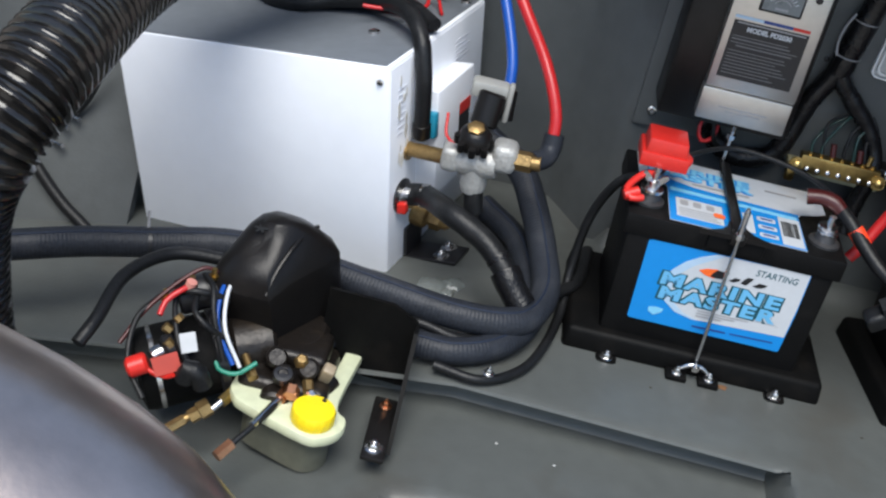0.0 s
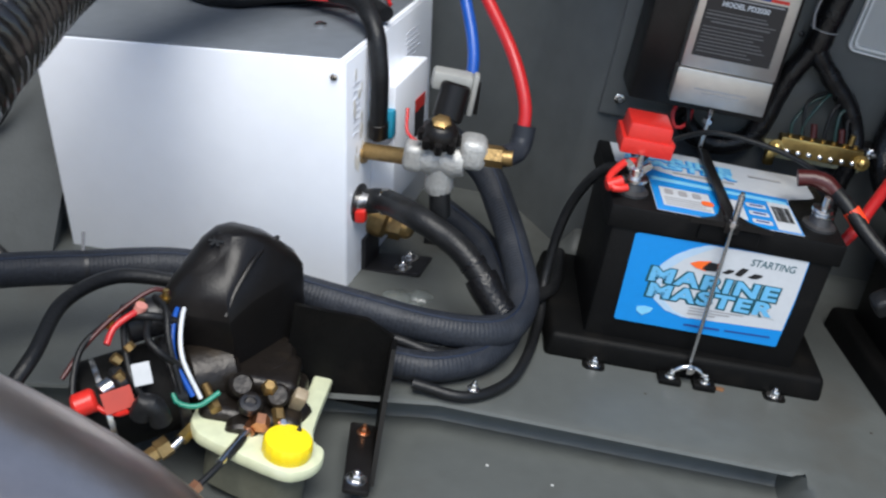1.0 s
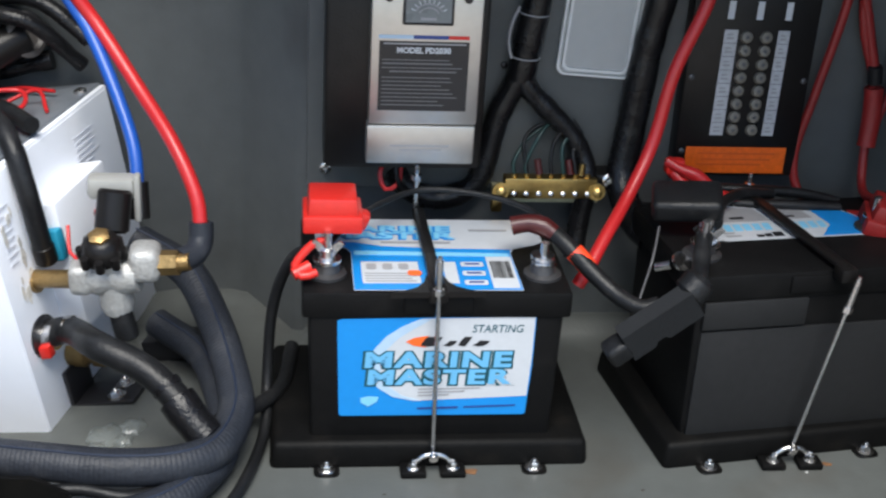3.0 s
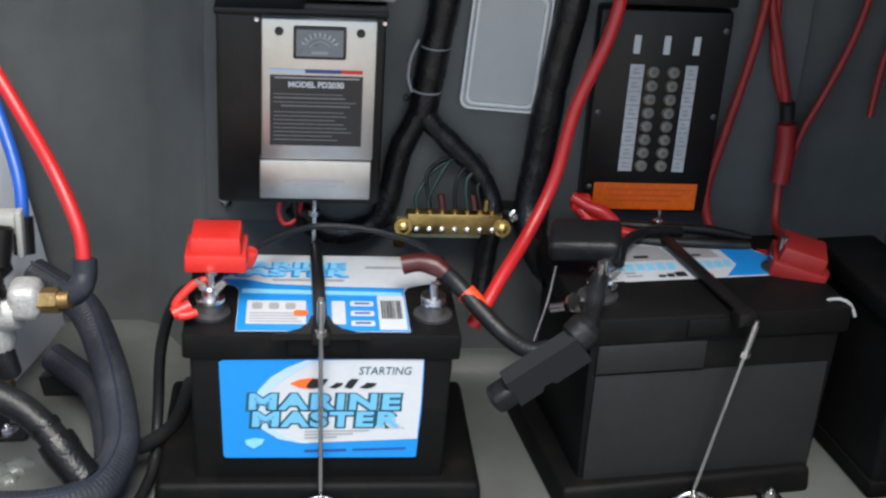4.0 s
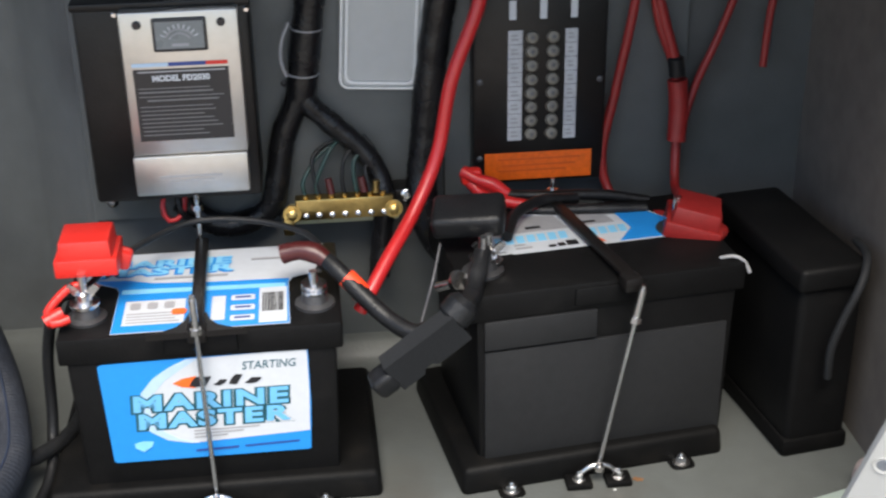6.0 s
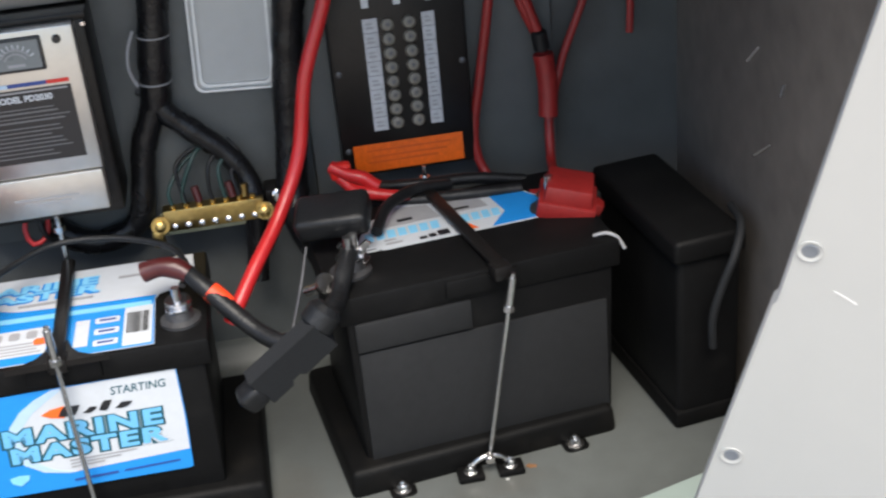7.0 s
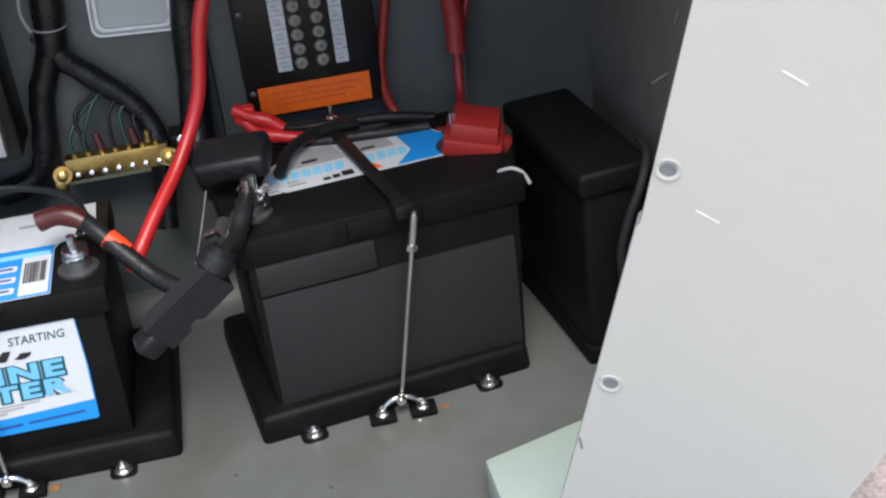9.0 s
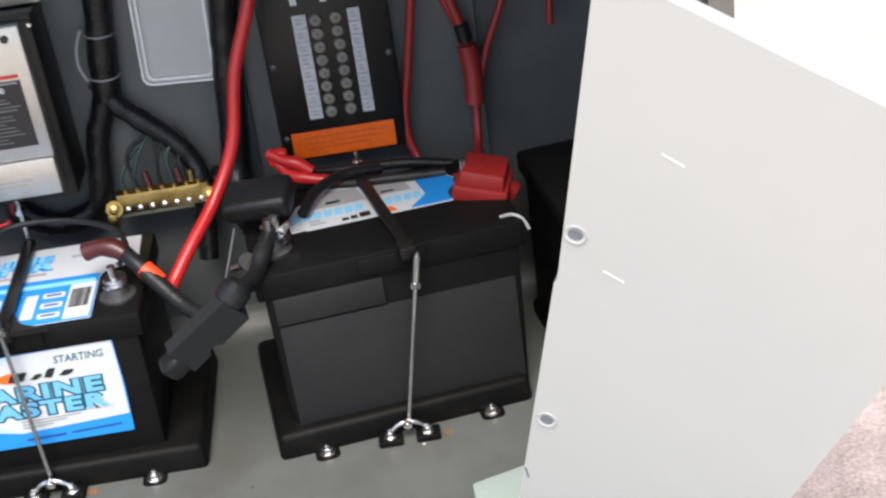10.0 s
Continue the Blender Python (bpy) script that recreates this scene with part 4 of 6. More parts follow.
for k in range(3):
    x = 0.322 + 0.032 * k
    part("switch_label", fp_slab(rect(x, 0.428, x + 0.007, 0.448), 0), LBL_WHITE, fp)
part("warning_strip", fp_slab(rect(0.2965, 0.2505, 0.4125, 0.2815), 1), mat("orange_strip", (0.66, 0.105, 0.006), 0.4, 0, 0.25, 80), fp, "orange warning strip")
DULL_PRINT = mat("dull_red_print", (0.52, 0.075, 0.006), 0.5)
for z, a, b in ((0.273, 0.31, 0.40), (0.266, 0.315, 0.395), (0.260, 0.31, 0.385)):
    part("text_bar", fp_slab(rect(a, z, b, z + 0.002), 2), DULL_PRINT, fp)
for x, z in ((0.2915, 0.362), (0.2915, 0.276), (0.419, 0.36), (0.2915, 0.455), (0.419, 0.455)):
    part("panel_screw", lathe([(0.0034, 0), (0.0034, 0.0012), (0.002, 0.002)], (x, FYY, z), (0, -1, 0), 10), LEAD, fp)
part("top_housing", box((0.300, 0.225, 0.478), (0.43, WALL - 0.012, 0.60), 0.004), BLACK_PLASTIC, fp)

cable("trunk_cable", [(0.275, 0.238, 0.62), (0.262, 0.238, 0.53), (0.256, 0.238, 0.469), (0.244, 0.238, 0.39), (0.235, 0.236, 0.30), (0.228, 0.225, 0.24), (0.235, 0.19, 0.21), (0.25, 0.15, 0.20)], 0.017, BLACK_WRAP, "thick black cable bundle beside the fuse panel", "cable", lump=0.1)
# Wires in the darkened red, as if under the deck's shade.
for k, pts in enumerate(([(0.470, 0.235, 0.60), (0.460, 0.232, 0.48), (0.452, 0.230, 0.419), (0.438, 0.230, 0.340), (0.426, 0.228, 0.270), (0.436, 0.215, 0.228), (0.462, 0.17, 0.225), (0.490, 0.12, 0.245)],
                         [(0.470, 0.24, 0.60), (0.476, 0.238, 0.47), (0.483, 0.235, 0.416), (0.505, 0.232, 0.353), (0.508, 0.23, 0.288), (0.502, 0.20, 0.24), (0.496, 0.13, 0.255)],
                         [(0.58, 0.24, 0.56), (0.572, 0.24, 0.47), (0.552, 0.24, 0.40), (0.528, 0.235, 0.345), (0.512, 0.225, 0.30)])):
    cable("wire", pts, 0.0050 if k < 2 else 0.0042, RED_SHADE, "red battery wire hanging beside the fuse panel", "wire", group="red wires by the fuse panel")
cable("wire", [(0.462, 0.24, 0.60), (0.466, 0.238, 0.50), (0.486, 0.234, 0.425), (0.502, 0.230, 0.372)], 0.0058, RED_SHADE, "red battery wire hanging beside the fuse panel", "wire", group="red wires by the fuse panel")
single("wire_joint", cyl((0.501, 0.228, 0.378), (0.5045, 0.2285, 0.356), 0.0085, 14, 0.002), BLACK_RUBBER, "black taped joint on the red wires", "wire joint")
single("wire_sleeve", tube([(0.505, 0.229, 0.352), (0.508, 0.227, 0.320), (0.506, 0.222, 0.285)], 0.0105, lump=0.15), RED_SHADE, "thick dull red sleeve on the wires, coloured darker for shade", "sleeve")
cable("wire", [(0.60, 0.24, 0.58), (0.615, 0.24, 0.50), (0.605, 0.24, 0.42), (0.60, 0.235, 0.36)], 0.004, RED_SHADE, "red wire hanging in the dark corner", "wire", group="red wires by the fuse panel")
for pts in ([(0.270, 0.20, 0.272), (0.285, 0.19, 0.266), (0.300, 0.185, 0.262), (0.315, 0.18, 0.252)], [(0.276, 0.20, 0.262), (0.290, 0.185, 0.25), (0.312, 0.175, 0.246), (0.345, 0.17, 0.240)]):
    cable("wire", pts, 0.0062, RED_CABLE, "short red wire stub under the fuse panel", "wire", lump=0.25, group="red wires under the fuse panel")
single("wire_lug", box((0.268, 0.192, 0.258), (0.290, 0.206, 0.276), 0.004), RED_PL, "red insulated lug under the fuse panel", "wire lug", "wire lugs")
for pts in ([(0.30, 0.195, 0.235), (0.34, 0.17, 0.236), (0.40, 0.16, 0.238), (0.46, 0.16, 0.235)], [(0.31, 0.205, 0.24), (0.36, 0.19, 0.243), (0.42, 0.19, 0.24), (0.47, 0.19, 0.23)], [(0.302, 0.10, 0.242), (0.318, 0.14, 0.247), (0.35, 0.17, 0.247), (0.39, 0.185, 0.24)]):
    cable("wire", pts, 0.006, BLACK_RUBBER, "dark wire lying behind the blank battery", "wire", group="dark wires behind the battery")

# ---- black tank in the dark corner ----
tk = thing("battery_box", pose(0.61, 0.08, FLOOR), "large dusty black plastic battery box in the dark corner", "battery box")
TKM = pose(0.572, -0.004, FLOOR, 0, 0, 8.5)
part("shell", box((0.004, 0.004, 0.006), (0.072, 0.190, 0.196), 0.008, 3, m=TKM), BLACK_PP, tk)
part("foot_flange", box((0.0, 0.0, 0.0), (0.074, 0.196, 0.020), 0.005, m=TKM), BLACK_TRAY, tk)
part("lid", box((-0.002, -0.002, 0.190), (0.074, 0.194, 0.216), 0.006, 3, m=TKM), BLACK_PP, tk)
part("lid_strap", tube([(0.606, -0.012, 0.120), (0.604, -0.016, 0.155), (0.612, -0.018, 0.190), (0.626, -0.014, 0.222), (0.640, 0.010, 0.240), (0.645, 0.05, 0.238)], 0.0042), GREY_TAG, tk, "dusty grey webbing strap")
for p, q in (((0.640, -0.02, 0.425), (0.628, -0.024, 0.415)), ((0.652, -0.05, 0.40), (0.648, -0.052, 0.390)), ((0.645, -0.04, 0.34), (0.628, -0.045, 0.335))):
    single("wall_clip", cyl(p, q, 0.0014, 10), LEAD, "small dull metal clip on the dark side wall", "clip", "wall clips")


# ---- heater box: leans with the sloping hull ----
HB = Vector((-0.393, 0.085, -0.002))
# the cabinet's axes: right along the front, to the back, up
HR, HK, HU = Vector((0.938, -0.247, 0.241)), Vector((0.290, 0.957, 0.020)), Vector((-0.151, -0.115, 0.982))
HM = Matrix(((HR.x, HK.x, HU.x, HB.x), (HR.y, HK.y, HU.y, HB.y), (HR.z, HK.z, HU.z, HB.z), (0, 0, 0, 1)))
HW, HD, HH = 0.374, 0.303, 0.309
ht = thing("water_heater", Matrix.Translation(HB), "white boxed marine heater with a grey top", "heater")


def hp(x, y, z):
    """A point of the heater's frame in the world."""
    return HM @ Vector((x, y, z))


def hpart(name, bm, material, label="", parent=None):
    # the cabinet is out of square: its far end stands taller and its foot is drawn in
    for v in bm.verts:
        far, high = max(0.0, min(1.0, -v.co.x / HW)), max(0.0, min(1.1, v.co.z / HH))
        v.co.x += 0.018 * far * (1 - high)
        v.co.z += high * (0.017 * far - 0.006)
    bmesh.ops.transform(bm, matrix=HM, verts=bm.verts)
    return part(name, bm, material, parent or ht, label)


cab = hpart("cabinet", box((-HW, 0, 0), (0, HD, HH), 0.003, 2), WHITE_METAL, "white powder-coated sheet cabinet")
hpart("top_panel", box((-HW - 0.001, 0.003, HH - 0.002), (-0.006, HD, HH + 0.003), 0.002), GREY_METAL, "dull grey top sheet")
hpart("seam_strip", box((-0.0012, 0.002, 0.004), (0.0008, HD - 0.004, HH - 0.004), 0.0005), WHITE_METAL)
for p, ax in (((-0.012, -0.0005, 0.288), (0, -1, 0)), ((-0.070, 0.105, HH + 0.003), (0, 0, 1)), ((-0.015, 0.27, HH + 0.003), (0, 0, 1))):
    q = 1.0 if ax[1] else 1.7
    hpart("screw", lathe([(0.0045 * q, 0), (0.0042 * q, 0.0018 * q), (0.002 * q, 0.003 * q)], p, ax, 12), STEEL)
hpart("control_box", box((0.0, 0.080, 0.090), (0.030, 0.200, 0.250), 0.004), WHITE_METAL, "white side control box")
FADED = mat("faded_print", (0.77, 0.79, 0.85), 0.5)
SIDE = pose(0.0012, 0, 0, 90, 0, 90)
random.seed(3)
for k in range(8):
    hpart("text_bar", slab(rect(0.022, 0.205 + 0.009 * k, 0.034 + random.random() * 0.014, 0.2078 + 0.009 * k), 0.0004, SIDE), FADED)
for k in range(7):
    hpart("text_bar", slab(rect(0.20, 0.235 + 0.007 * k, 0.23 + random.random() * 0.02, 0.2372 + 0.007 * k), 0.0004, SIDE), FADED)
hpart("rating_sticker", slab(rect(0.150, 0.155, 0.185, 0.205), 0.0006, pose(0.0302, 0, 0, 90, 0, 90)), LBL_BLACK, "black and red rating sticker")
hpart("red_sticker", slab(rect(0.150, 0.190, 0.185, 0.207), 0.0006, pose(0.031, 0, 0, 90, 0, 90)), RED_PL)
hpart("cable_socket", box((0.008, 0.068, 0.184), (0.031, 0.083, 0.222), 0.004), TEAL_PL, "teal plastic cable socket")
hpart("rust_stain", slab(rrect(0.035, 0.140, 0.075, 0.200, 0.015), 0.0003, pose(0.0004, 0, 0, 90, 0, 90)), mat("rusty_dribble", (0.55, 0.48, 0.36), 0.5, 0, 0.3, 60))
hpart("outlet_flange", lathe([(0.025, 0), (0.025, 0.003), (0.019, 0.004)], (0.0, 0.040, 0.108), (1, 0, 0), 22), LBL_BLACK, "black outlet flange")
hpart("outlet_ring", lathe([(0.017, 0), (0.017, 0.016)], (0.0, 0.040, 0.108), (1, 0, 0), 22), STEEL)
hpart("red_mark", box((0.004, 0.018, 0.090), (0.016, 0.030, 0.106), 0.002), RED_PL)
hpart("drain_fitting", join(lathe([(0.020, 0), (0.020, 0.02), (0.014, 0.024), (0.014, 0.05), (0.010, 0.055)], (0.0, 0.085, 0.062), (1, 0, -0.2), 16), lathe([(0.018, 0.028), (0.018, 0.042)], (0.0, 0.085, 0.062), (1, 0, -0.2), 6)), OLD_BRASS, "tarnished brass drain fitting")
hpart("pipe_collar", lathe([(0.0135, 0), (0.013, 0.004)], (0.0, 0.056, 0.170), (1, 0, 0), 18), OLD_BRASS)
hpart("foot_bracket", join(box((0.0, 0.05, 0.0), (0.075, 0.10, 0.006), 0.002), box((0.0, 0.05, 0.0), (0.006, 0.10, 0.05), 0.002), box((0.05, 0.14, 0.0), (0.11, 0.17, 0.030), 0.002)), LBL_BLACK, "black mounting bracket")
for y in (0.062, 0.088):
    hpart("foot_bolt", bolt((0.050, y, 0.006), r=0.011), STEEL)
for x, y, r in ((-0.328, 0.060, 0.024), (-0.305, 0.070, 0.016), (-0.338, 0.036, 0.014), (-0.312, 0.046, 0.011)):
    blob = lathe([(r, -0.008), (r * 0.95, 0.001), (r * 0.7, 0.005), (r * 0.25, 0.007)], (x, y, floor_z(x, y)), seg=16)
    for k, v in enumerate(blob.verts):
        q = 1 + 0.16 * math.sin(k * 2.3 + x * 400)
        v.co.x, v.co.y = x + (v.co.x - x) * q, y + (v.co.y - y) * q
    single("sealant_blob", blob, SILICONE, "cloudy smear of clear sealant on the floor", "sealant", "sealant smears")

# valve assembly
vv = thing("mixing_valve", pose(-0.315, 0.06, 0.15), "cast metal mixing valve with black knob and brass pipes", "valve")
part("inlet_pipe", cyl(hp(0.0, 0.056, 0.170), (-0.345, 0.072, 0.190), 0.0095, 18), OLD_BRASS, vv, "tarnished brass pipe")
vb = join(lathe([(0.016, -0.024), (0.020, -0.012), (0.017, 0.0), (0.020, 0.014), (0.017, 0.026)], (-0.316, 0.064, 0.198), (1, -0.15, 0.15), 14), lathe([(0.014, -0.04), (0.017, -0.030), (0.015, 0.0), (0.015, 0.02)], (-0.316, 0.064, 0.198), (-0.1, 0, 1), 14), box((-0.300, 0.045, 0.196), (-0.268, 0.083, 0.232), 0.010, 3), box((-0.358, 0.05, 0.18), (-0.334, 0.085, 0.212), 0.008, 3))
part("valve_body", vb, CAST_AL, vv, "rough cast metal body")
part("knob", join(lathe([(0.014, 0), (0.020, 0.006), (0.021, 0.018), (0.016, 0.028), (0.010, 0.031)], (-0.322, 0.060, 0.216), (-0.1, -0.3, 1), 18)), BLACK_PLASTIC, vv, "black plastic knob")
part("knob_post", cyl((-0.318, 0.085, 0.235), (-0.314, 0.10, 0.275), 0.017, 16, 0.003), BLACK_PLASTIC, vv)
part("knob_cap", lathe([(0.011, 0), (0.011, 0.003), (0.007, 0.005), (0.003, 0.0055)], (-0.325, 0.050, 0.246), (-0.1, -0.4, 1), 6), OLD_BRASS, vv, "tarnished brass knob centre")
for a in range(8):
    part("knob_lobe", lathe([(0.0045, 0), (0.005, 0.004), (0.0045, 0.012)], (-0.323 + 0.020 * math.cos(a * 0.785), 0.055 + 0.020 * math.sin(a * 0.785), 0.222 + 0.006 * math.sin(a * 0.785)), (-0.1, -0.3, 1), 10), BLACK_PLASTIC, vv)
part("outlet_pipe", join(cyl((-0.270, 0.060, 0.214), (-0.250, 0.055, 0.217), 0.0125, 6), cyl((-0.252, 0.055, 0.217), (-0.240, 0.053, 0.219), 0.009, 14)), OLD_BRASS, vv, "brass outlet fitting")
part("drain_stub", cyl((-0.312, 0.062, 0.166), (-0.304, 0.06, 0.130), 0.012, 14, 0.002), BLACK_RUBBER, vv)
part("bracket", join(box((-0.342, 0.10, 0.262), (-0.296, 0.125, 0.284), 0.005), box((-0.297, 0.10, 0.238), (-0.290, 0.115, 0.288), 0.003)), mat("dirty_white_plastic", (0.30, 0.30, 0.28), 0.5), vv, "grubby white plastic bracket")
cable("wire", [(-0.362, 0.10, 0.235), (-0.358, 0.08, 0.215), (-0.345, 0.07, 0.21)], 0.002, RED_CABLE, "thin red wire at the valve", "wire")

rc = thing("water_hose", pose(-0.23, 0.08, 0.22), "red hose with a black elbow end running up the wall", "hose", "water hoses")
part("jacket", tube([(-0.40, 0.235, 0.50), (-0.365, 0.23, 0.44), (-0.337, 0.22, 0.402), (-0.297, 0.18, 0.354), (-0.259, 0.13, 0.312), (-0.236, 0.10, 0.269), (-0.231, 0.086, 0.236)], 0.0073), RED_CABLE, rc, "red rubber hose")
part("elbow", tube([(-0.231, 0.089, 0.245), (-0.231, 0.083, 0.228), (-0.236, 0.072, 0.219), (-0.250, 0.058, 0.217)], 0.0125), BLUE_BLACK, rc, "black rubber elbow")
bc2 = thing("water_hose", pose(-0.295, 0.15, 0.24), "blue hose running up the wall from the valve", "hose", "water hoses")
part("jacket", tube([(-0.41, 0.24, 0.50), (-0.37, 0.235, 0.43), (-0.346, 0.22, 0.395), (-0.317, 0.18, 0.341), (-0.300, 0.15, 0.298), (-0.296, 0.13, 0.262)], 0.0068), BLUE_CABLE, bc2, "blue rubber hose")
part("socket", cyl((-0.296, 0.13, 0.270), (-0.294, 0.118, 0.235), 0.011, 14), BLACK_PLASTIC, bc2)

# hoses round the heater
NAVY_STRIPE = mat("faded_blue_stripe", (0.010, 0.017, 0.036), 0.5)
HH_PTS = [hp(0.008, 0.040, 0.108), hp(0.035, 0.036, 0.112), (-0.330, 0.030, 0.138), (-0.282, 0.010, 0.122), (-0.246, -0.012, 0.095), (-0.226, -0.028, 0.072), (-0.212, -0.035, 0.060)]
hh = thing("heater_hose", pose(-0.212, -0.035, 0.05), "black rubber heater hose curving down from the outlet", "hose")
part("hose_body", tube(HH_PTS, 0.0145, 18, lump=0.03), BLACK_RUBBER, hh)
part("joint_sleeve", tube([(-0.252, -0.008, 0.100), (-0.238, -0.020, 0.085), (-0.222, -0.030, 0.070)], 0.0185, lump=0.08), BLACK_WRAP, hh, "black taped joint")
for p, q in ((HH_PTS[1], (1, -0.2, 0.2)), ((-0.262, 0.0, 0.109), (0.6, -0.5, -0.6))):
    part("hose_clamp", lathe([(0.0155, -0.004), (0.0158, 0.0), (0.0155, 0.004)], p, q, 22), STEEL if p is HH_PTS[1] else BLACK_WRAP, hh)
HOSE_A = [(-0.95, -0.16, 0.02), (-0.802, -0.110, 0.045), (-0.739, -0.082, 0.05), (-0.672, -0.060, 0.055), (-0.581, -0.030, 0.06), (-0.50, -0.038, 0.066), (-0.443, -0.048, 0.066), (-0.372, -0.062, 0.066), (-0.303, -0.070, 0.064), (-0.245, -0.062, 0.062), (-0.212, -0.036, 0.062), (-0.196, 0.017, 0.07), (-0.205, 0.080, 0.085), (-0.225, 0.140, 0.11), (-0.255, 0.19, 0.14), (-0.31, 0.225, 0.16)]
rh = thing("floor_hose", pose(*HOSE_A[-6]), "thick blue-black ribbed hose looping round on the floor", "hose")
part("hose_body", tube(HOSE_A, 0.0185, 18, rib=0.0003, pitch=0.0045), BLUE_BLACK, rh)
part("stripe", tube([(x, y - 0.006, z + 0.0185 - 0.0012) for x, y, z in HOSE_A], 0.0013, 8), NAVY_STRIPE, rh, "faint blue printed stripe")
HOSE_B = [(-0.47, -0.118, 0.018), (-0.40, -0.112, 0.028), (-0.346, -0.105, 0.034), (-0.292, -0.108, 0.038), (-0.246, -0.082, 0.040), (-0.216, -0.040, 0.042), (-0.206, 0.01, 0.045), (-0.218, 0.09, 0.05), (-0.24, 0.15, 0.06), (-0.29, 0.20, 0.07)]
rh = thing("floor_hose", pose(*HOSE_B[-6]), "thick blue-black ribbed hose lying under the loop", "hose")
part("hose_body", tube(HOSE_B, 0.0165, 18, rib=0.0003, pitch=0.0045), BLUE_BLACK, rh)
part("stripe", tube([(x, y - 0.006, z + 0.0165 - 0.0012) for x, y, z in HOSE_B], 0.0013, 8), NAVY_STRIPE, rh, "faint blue printed stripe")
cable("hose", [(-0.46, -0.075, 0.03), (-0.40, -0.086, 0.045), (-0.34, -0.084, 0.05), (-0.29, -0.09, 0.045), (-0.25, -0.06, 0.04)], 0.006, BLACK_RUBBER, "thin black hose among the ribbed hoses", "hose")
cable("hose", [(-0.232, -0.005, 0.055), (-0.20, 0.03, 0.06), (-0.176, 0.05, 0.055), (-0.15, 0.10, 0.05), (-0.14, 0.18, 0.05)], 0.008, BLACK_RUBBER, "black hose running behind the battery", "hose")
hc = thing("hose_clip", pose(-0.668, -0.055, 0.05), "dark wire tie round the ribbed hose", "hose clip")
part("band", lathe([(0.0195, -0.002), (0.0195, 0.002)], (-0.668, -0.058, 0.055), (0.94, 0.30, 0.07), 20), LBL_BLACK, hc)
part("tail", cyl((-0.672, -0.056, 0.072), (-0.675, -0.05, 0.092), 0.0018, 8), LBL_GREY, hc)

# wires on the heater's top
th = thing("heater_cable", pose(-0.42, 0.1, 0.31), "black cable crossing the heater's top and plugging into its side", "cable")
part("jacket", tube([hp(0.016, 0.060, 0.196), hp(0.018, 0.058, 0.235), hp(0.017, 0.060, 0.275), hp(0.004, 0.078, 0.318), hp(-0.03, 0.115, 0.338), hp(-0.09, 0.16, 0.334), hp(-0.15, 0.165, 0.330), hp(-0.20, 0.15, 0.326), hp(-0.255, 0.17, 0.328), hp(-0.30, 0.24, 0.33), hp(-0.27, 0.29, 0.34)], 0.0105, lump=0.05), BLACK_RUBBER, th)
part("plug", cyl(hp(0.016, 0.061, 0.186), hp(0.0165, 0.060, 0.208), 0.0118, 14, 0.002), BLACK_PLASTIC, th)
cable("cable", [hp(0.0, 0.13, 0.318), hp(-0.06, 0.175, 0.330), hp(-0.12, 0.185, 0.322), hp(-0.19, 0.175, 0.320), hp(-0.25, 0.21, 0.320), hp(-0.24, 0.27, 0.325)], 0.009, BLACK_RUBBER, "black cable lying on the heater's top", "cable")
cable("wire", [hp(-0.02, 0.20, 0.31), hp(-0.05, 0.24, 0.325), hp(-0.10, 0.22, 0.315), hp(-0.14, 0.25, 0.32), hp(-0.10, 0.28, 0.32), hp(-0.04, 0.26, 0.315)], 0.0022, RED_CABLE, "thin red wire coiled on the heater's top", "wire")
for pts in ([(-0.30, 0.22, 0.36), (-0.22, 0.20, 0.38), (-0.15, 0.25, 0.36), (-0.10, 0.29, 0.40), (-0.16, 0.32, 0.44)], [(-0.32, 0.28, 0.34), (-0.24, 0.30, 0.40), (-0.17, 0.28, 0.42), (-0.12, 0.25, 0.37), (-0.16, 0.21, 0.34)], [(-0.28, 0.18, 0.33), (-0.20, 0.22, 0.35), (-0.14, 0.29, 0.34), (-0.06, 0.31, 0.34)], [(-0.34, 0.25, 0.42), (-0.26, 0.24, 0.43), (-0.19, 0.31, 0.41), (-0.10, 0.33, 0.38)]):
    cable("cable", [hp(*p) for p in pts], 0.011, BLACK_WRAP, "black cable tangled above the heater's top", "cable", lump=0.15, group="tangled cables")
cable("wrapped_cable", [hp(-0.13, 0.29, 0.335), hp(-0.20, 0.27, 0.335), hp(-0.28, 0.29, 0.34), hp(-0.34, 0.28, 0.34)], 0.022, BLACK_WRAP, "tangle of black wrapped wiring on the heater's top", "cable", lump=0.4)
bl = thing("blower_unit", Matrix.Translation(hp(-0.15, 0.25, HH)), "black motor unit with a pale flange among the wiring", "blower")
part("motor_drum", join(lathe([(0.034, 0), (0.046, 0.006), (0.048, 0.02), (0.048, 0.13), (0.040, 0.142), (0.022, 0.150)], hp(-0.31, 0.235, HH + 0.052), hp(0, 0, 0) - hp(-1, -0.05, 0), 24), box((-0.25, 0.19, HH + 0.002), (-0.20, 0.28, HH + 0.03), 0.006, m=HM)), BLACK_PLASTIC, bl, "black motor drum")
part("gear_head", lathe([(0.030, 0), (0.037, 0.005), (0.037, 0.045), (0.028, 0.055)], hp(-0.155, 0.245, HH + 0.055), hp(0, 0, 0) - hp(-1, -0.05, 0), 20), BLACK_TRAY, bl)
# The pale flange is coloured dark to sit in shade.
part("flange", lathe([(0.022, 0), (0.026, 0.002), (0.026, 0.006), (0.020, 0.008), (0.016, 0.004), (0.006, 0.003)], (-0.436, 0.34, 0.357), (0.75, -0.6, 0.25), 24), mat("shaded_grubby_plastic", (0.11, 0.10, 0.095), 0.5, 0, 0.25, 60), bl, "grubby pale plastic flange, coloured darker for shade")
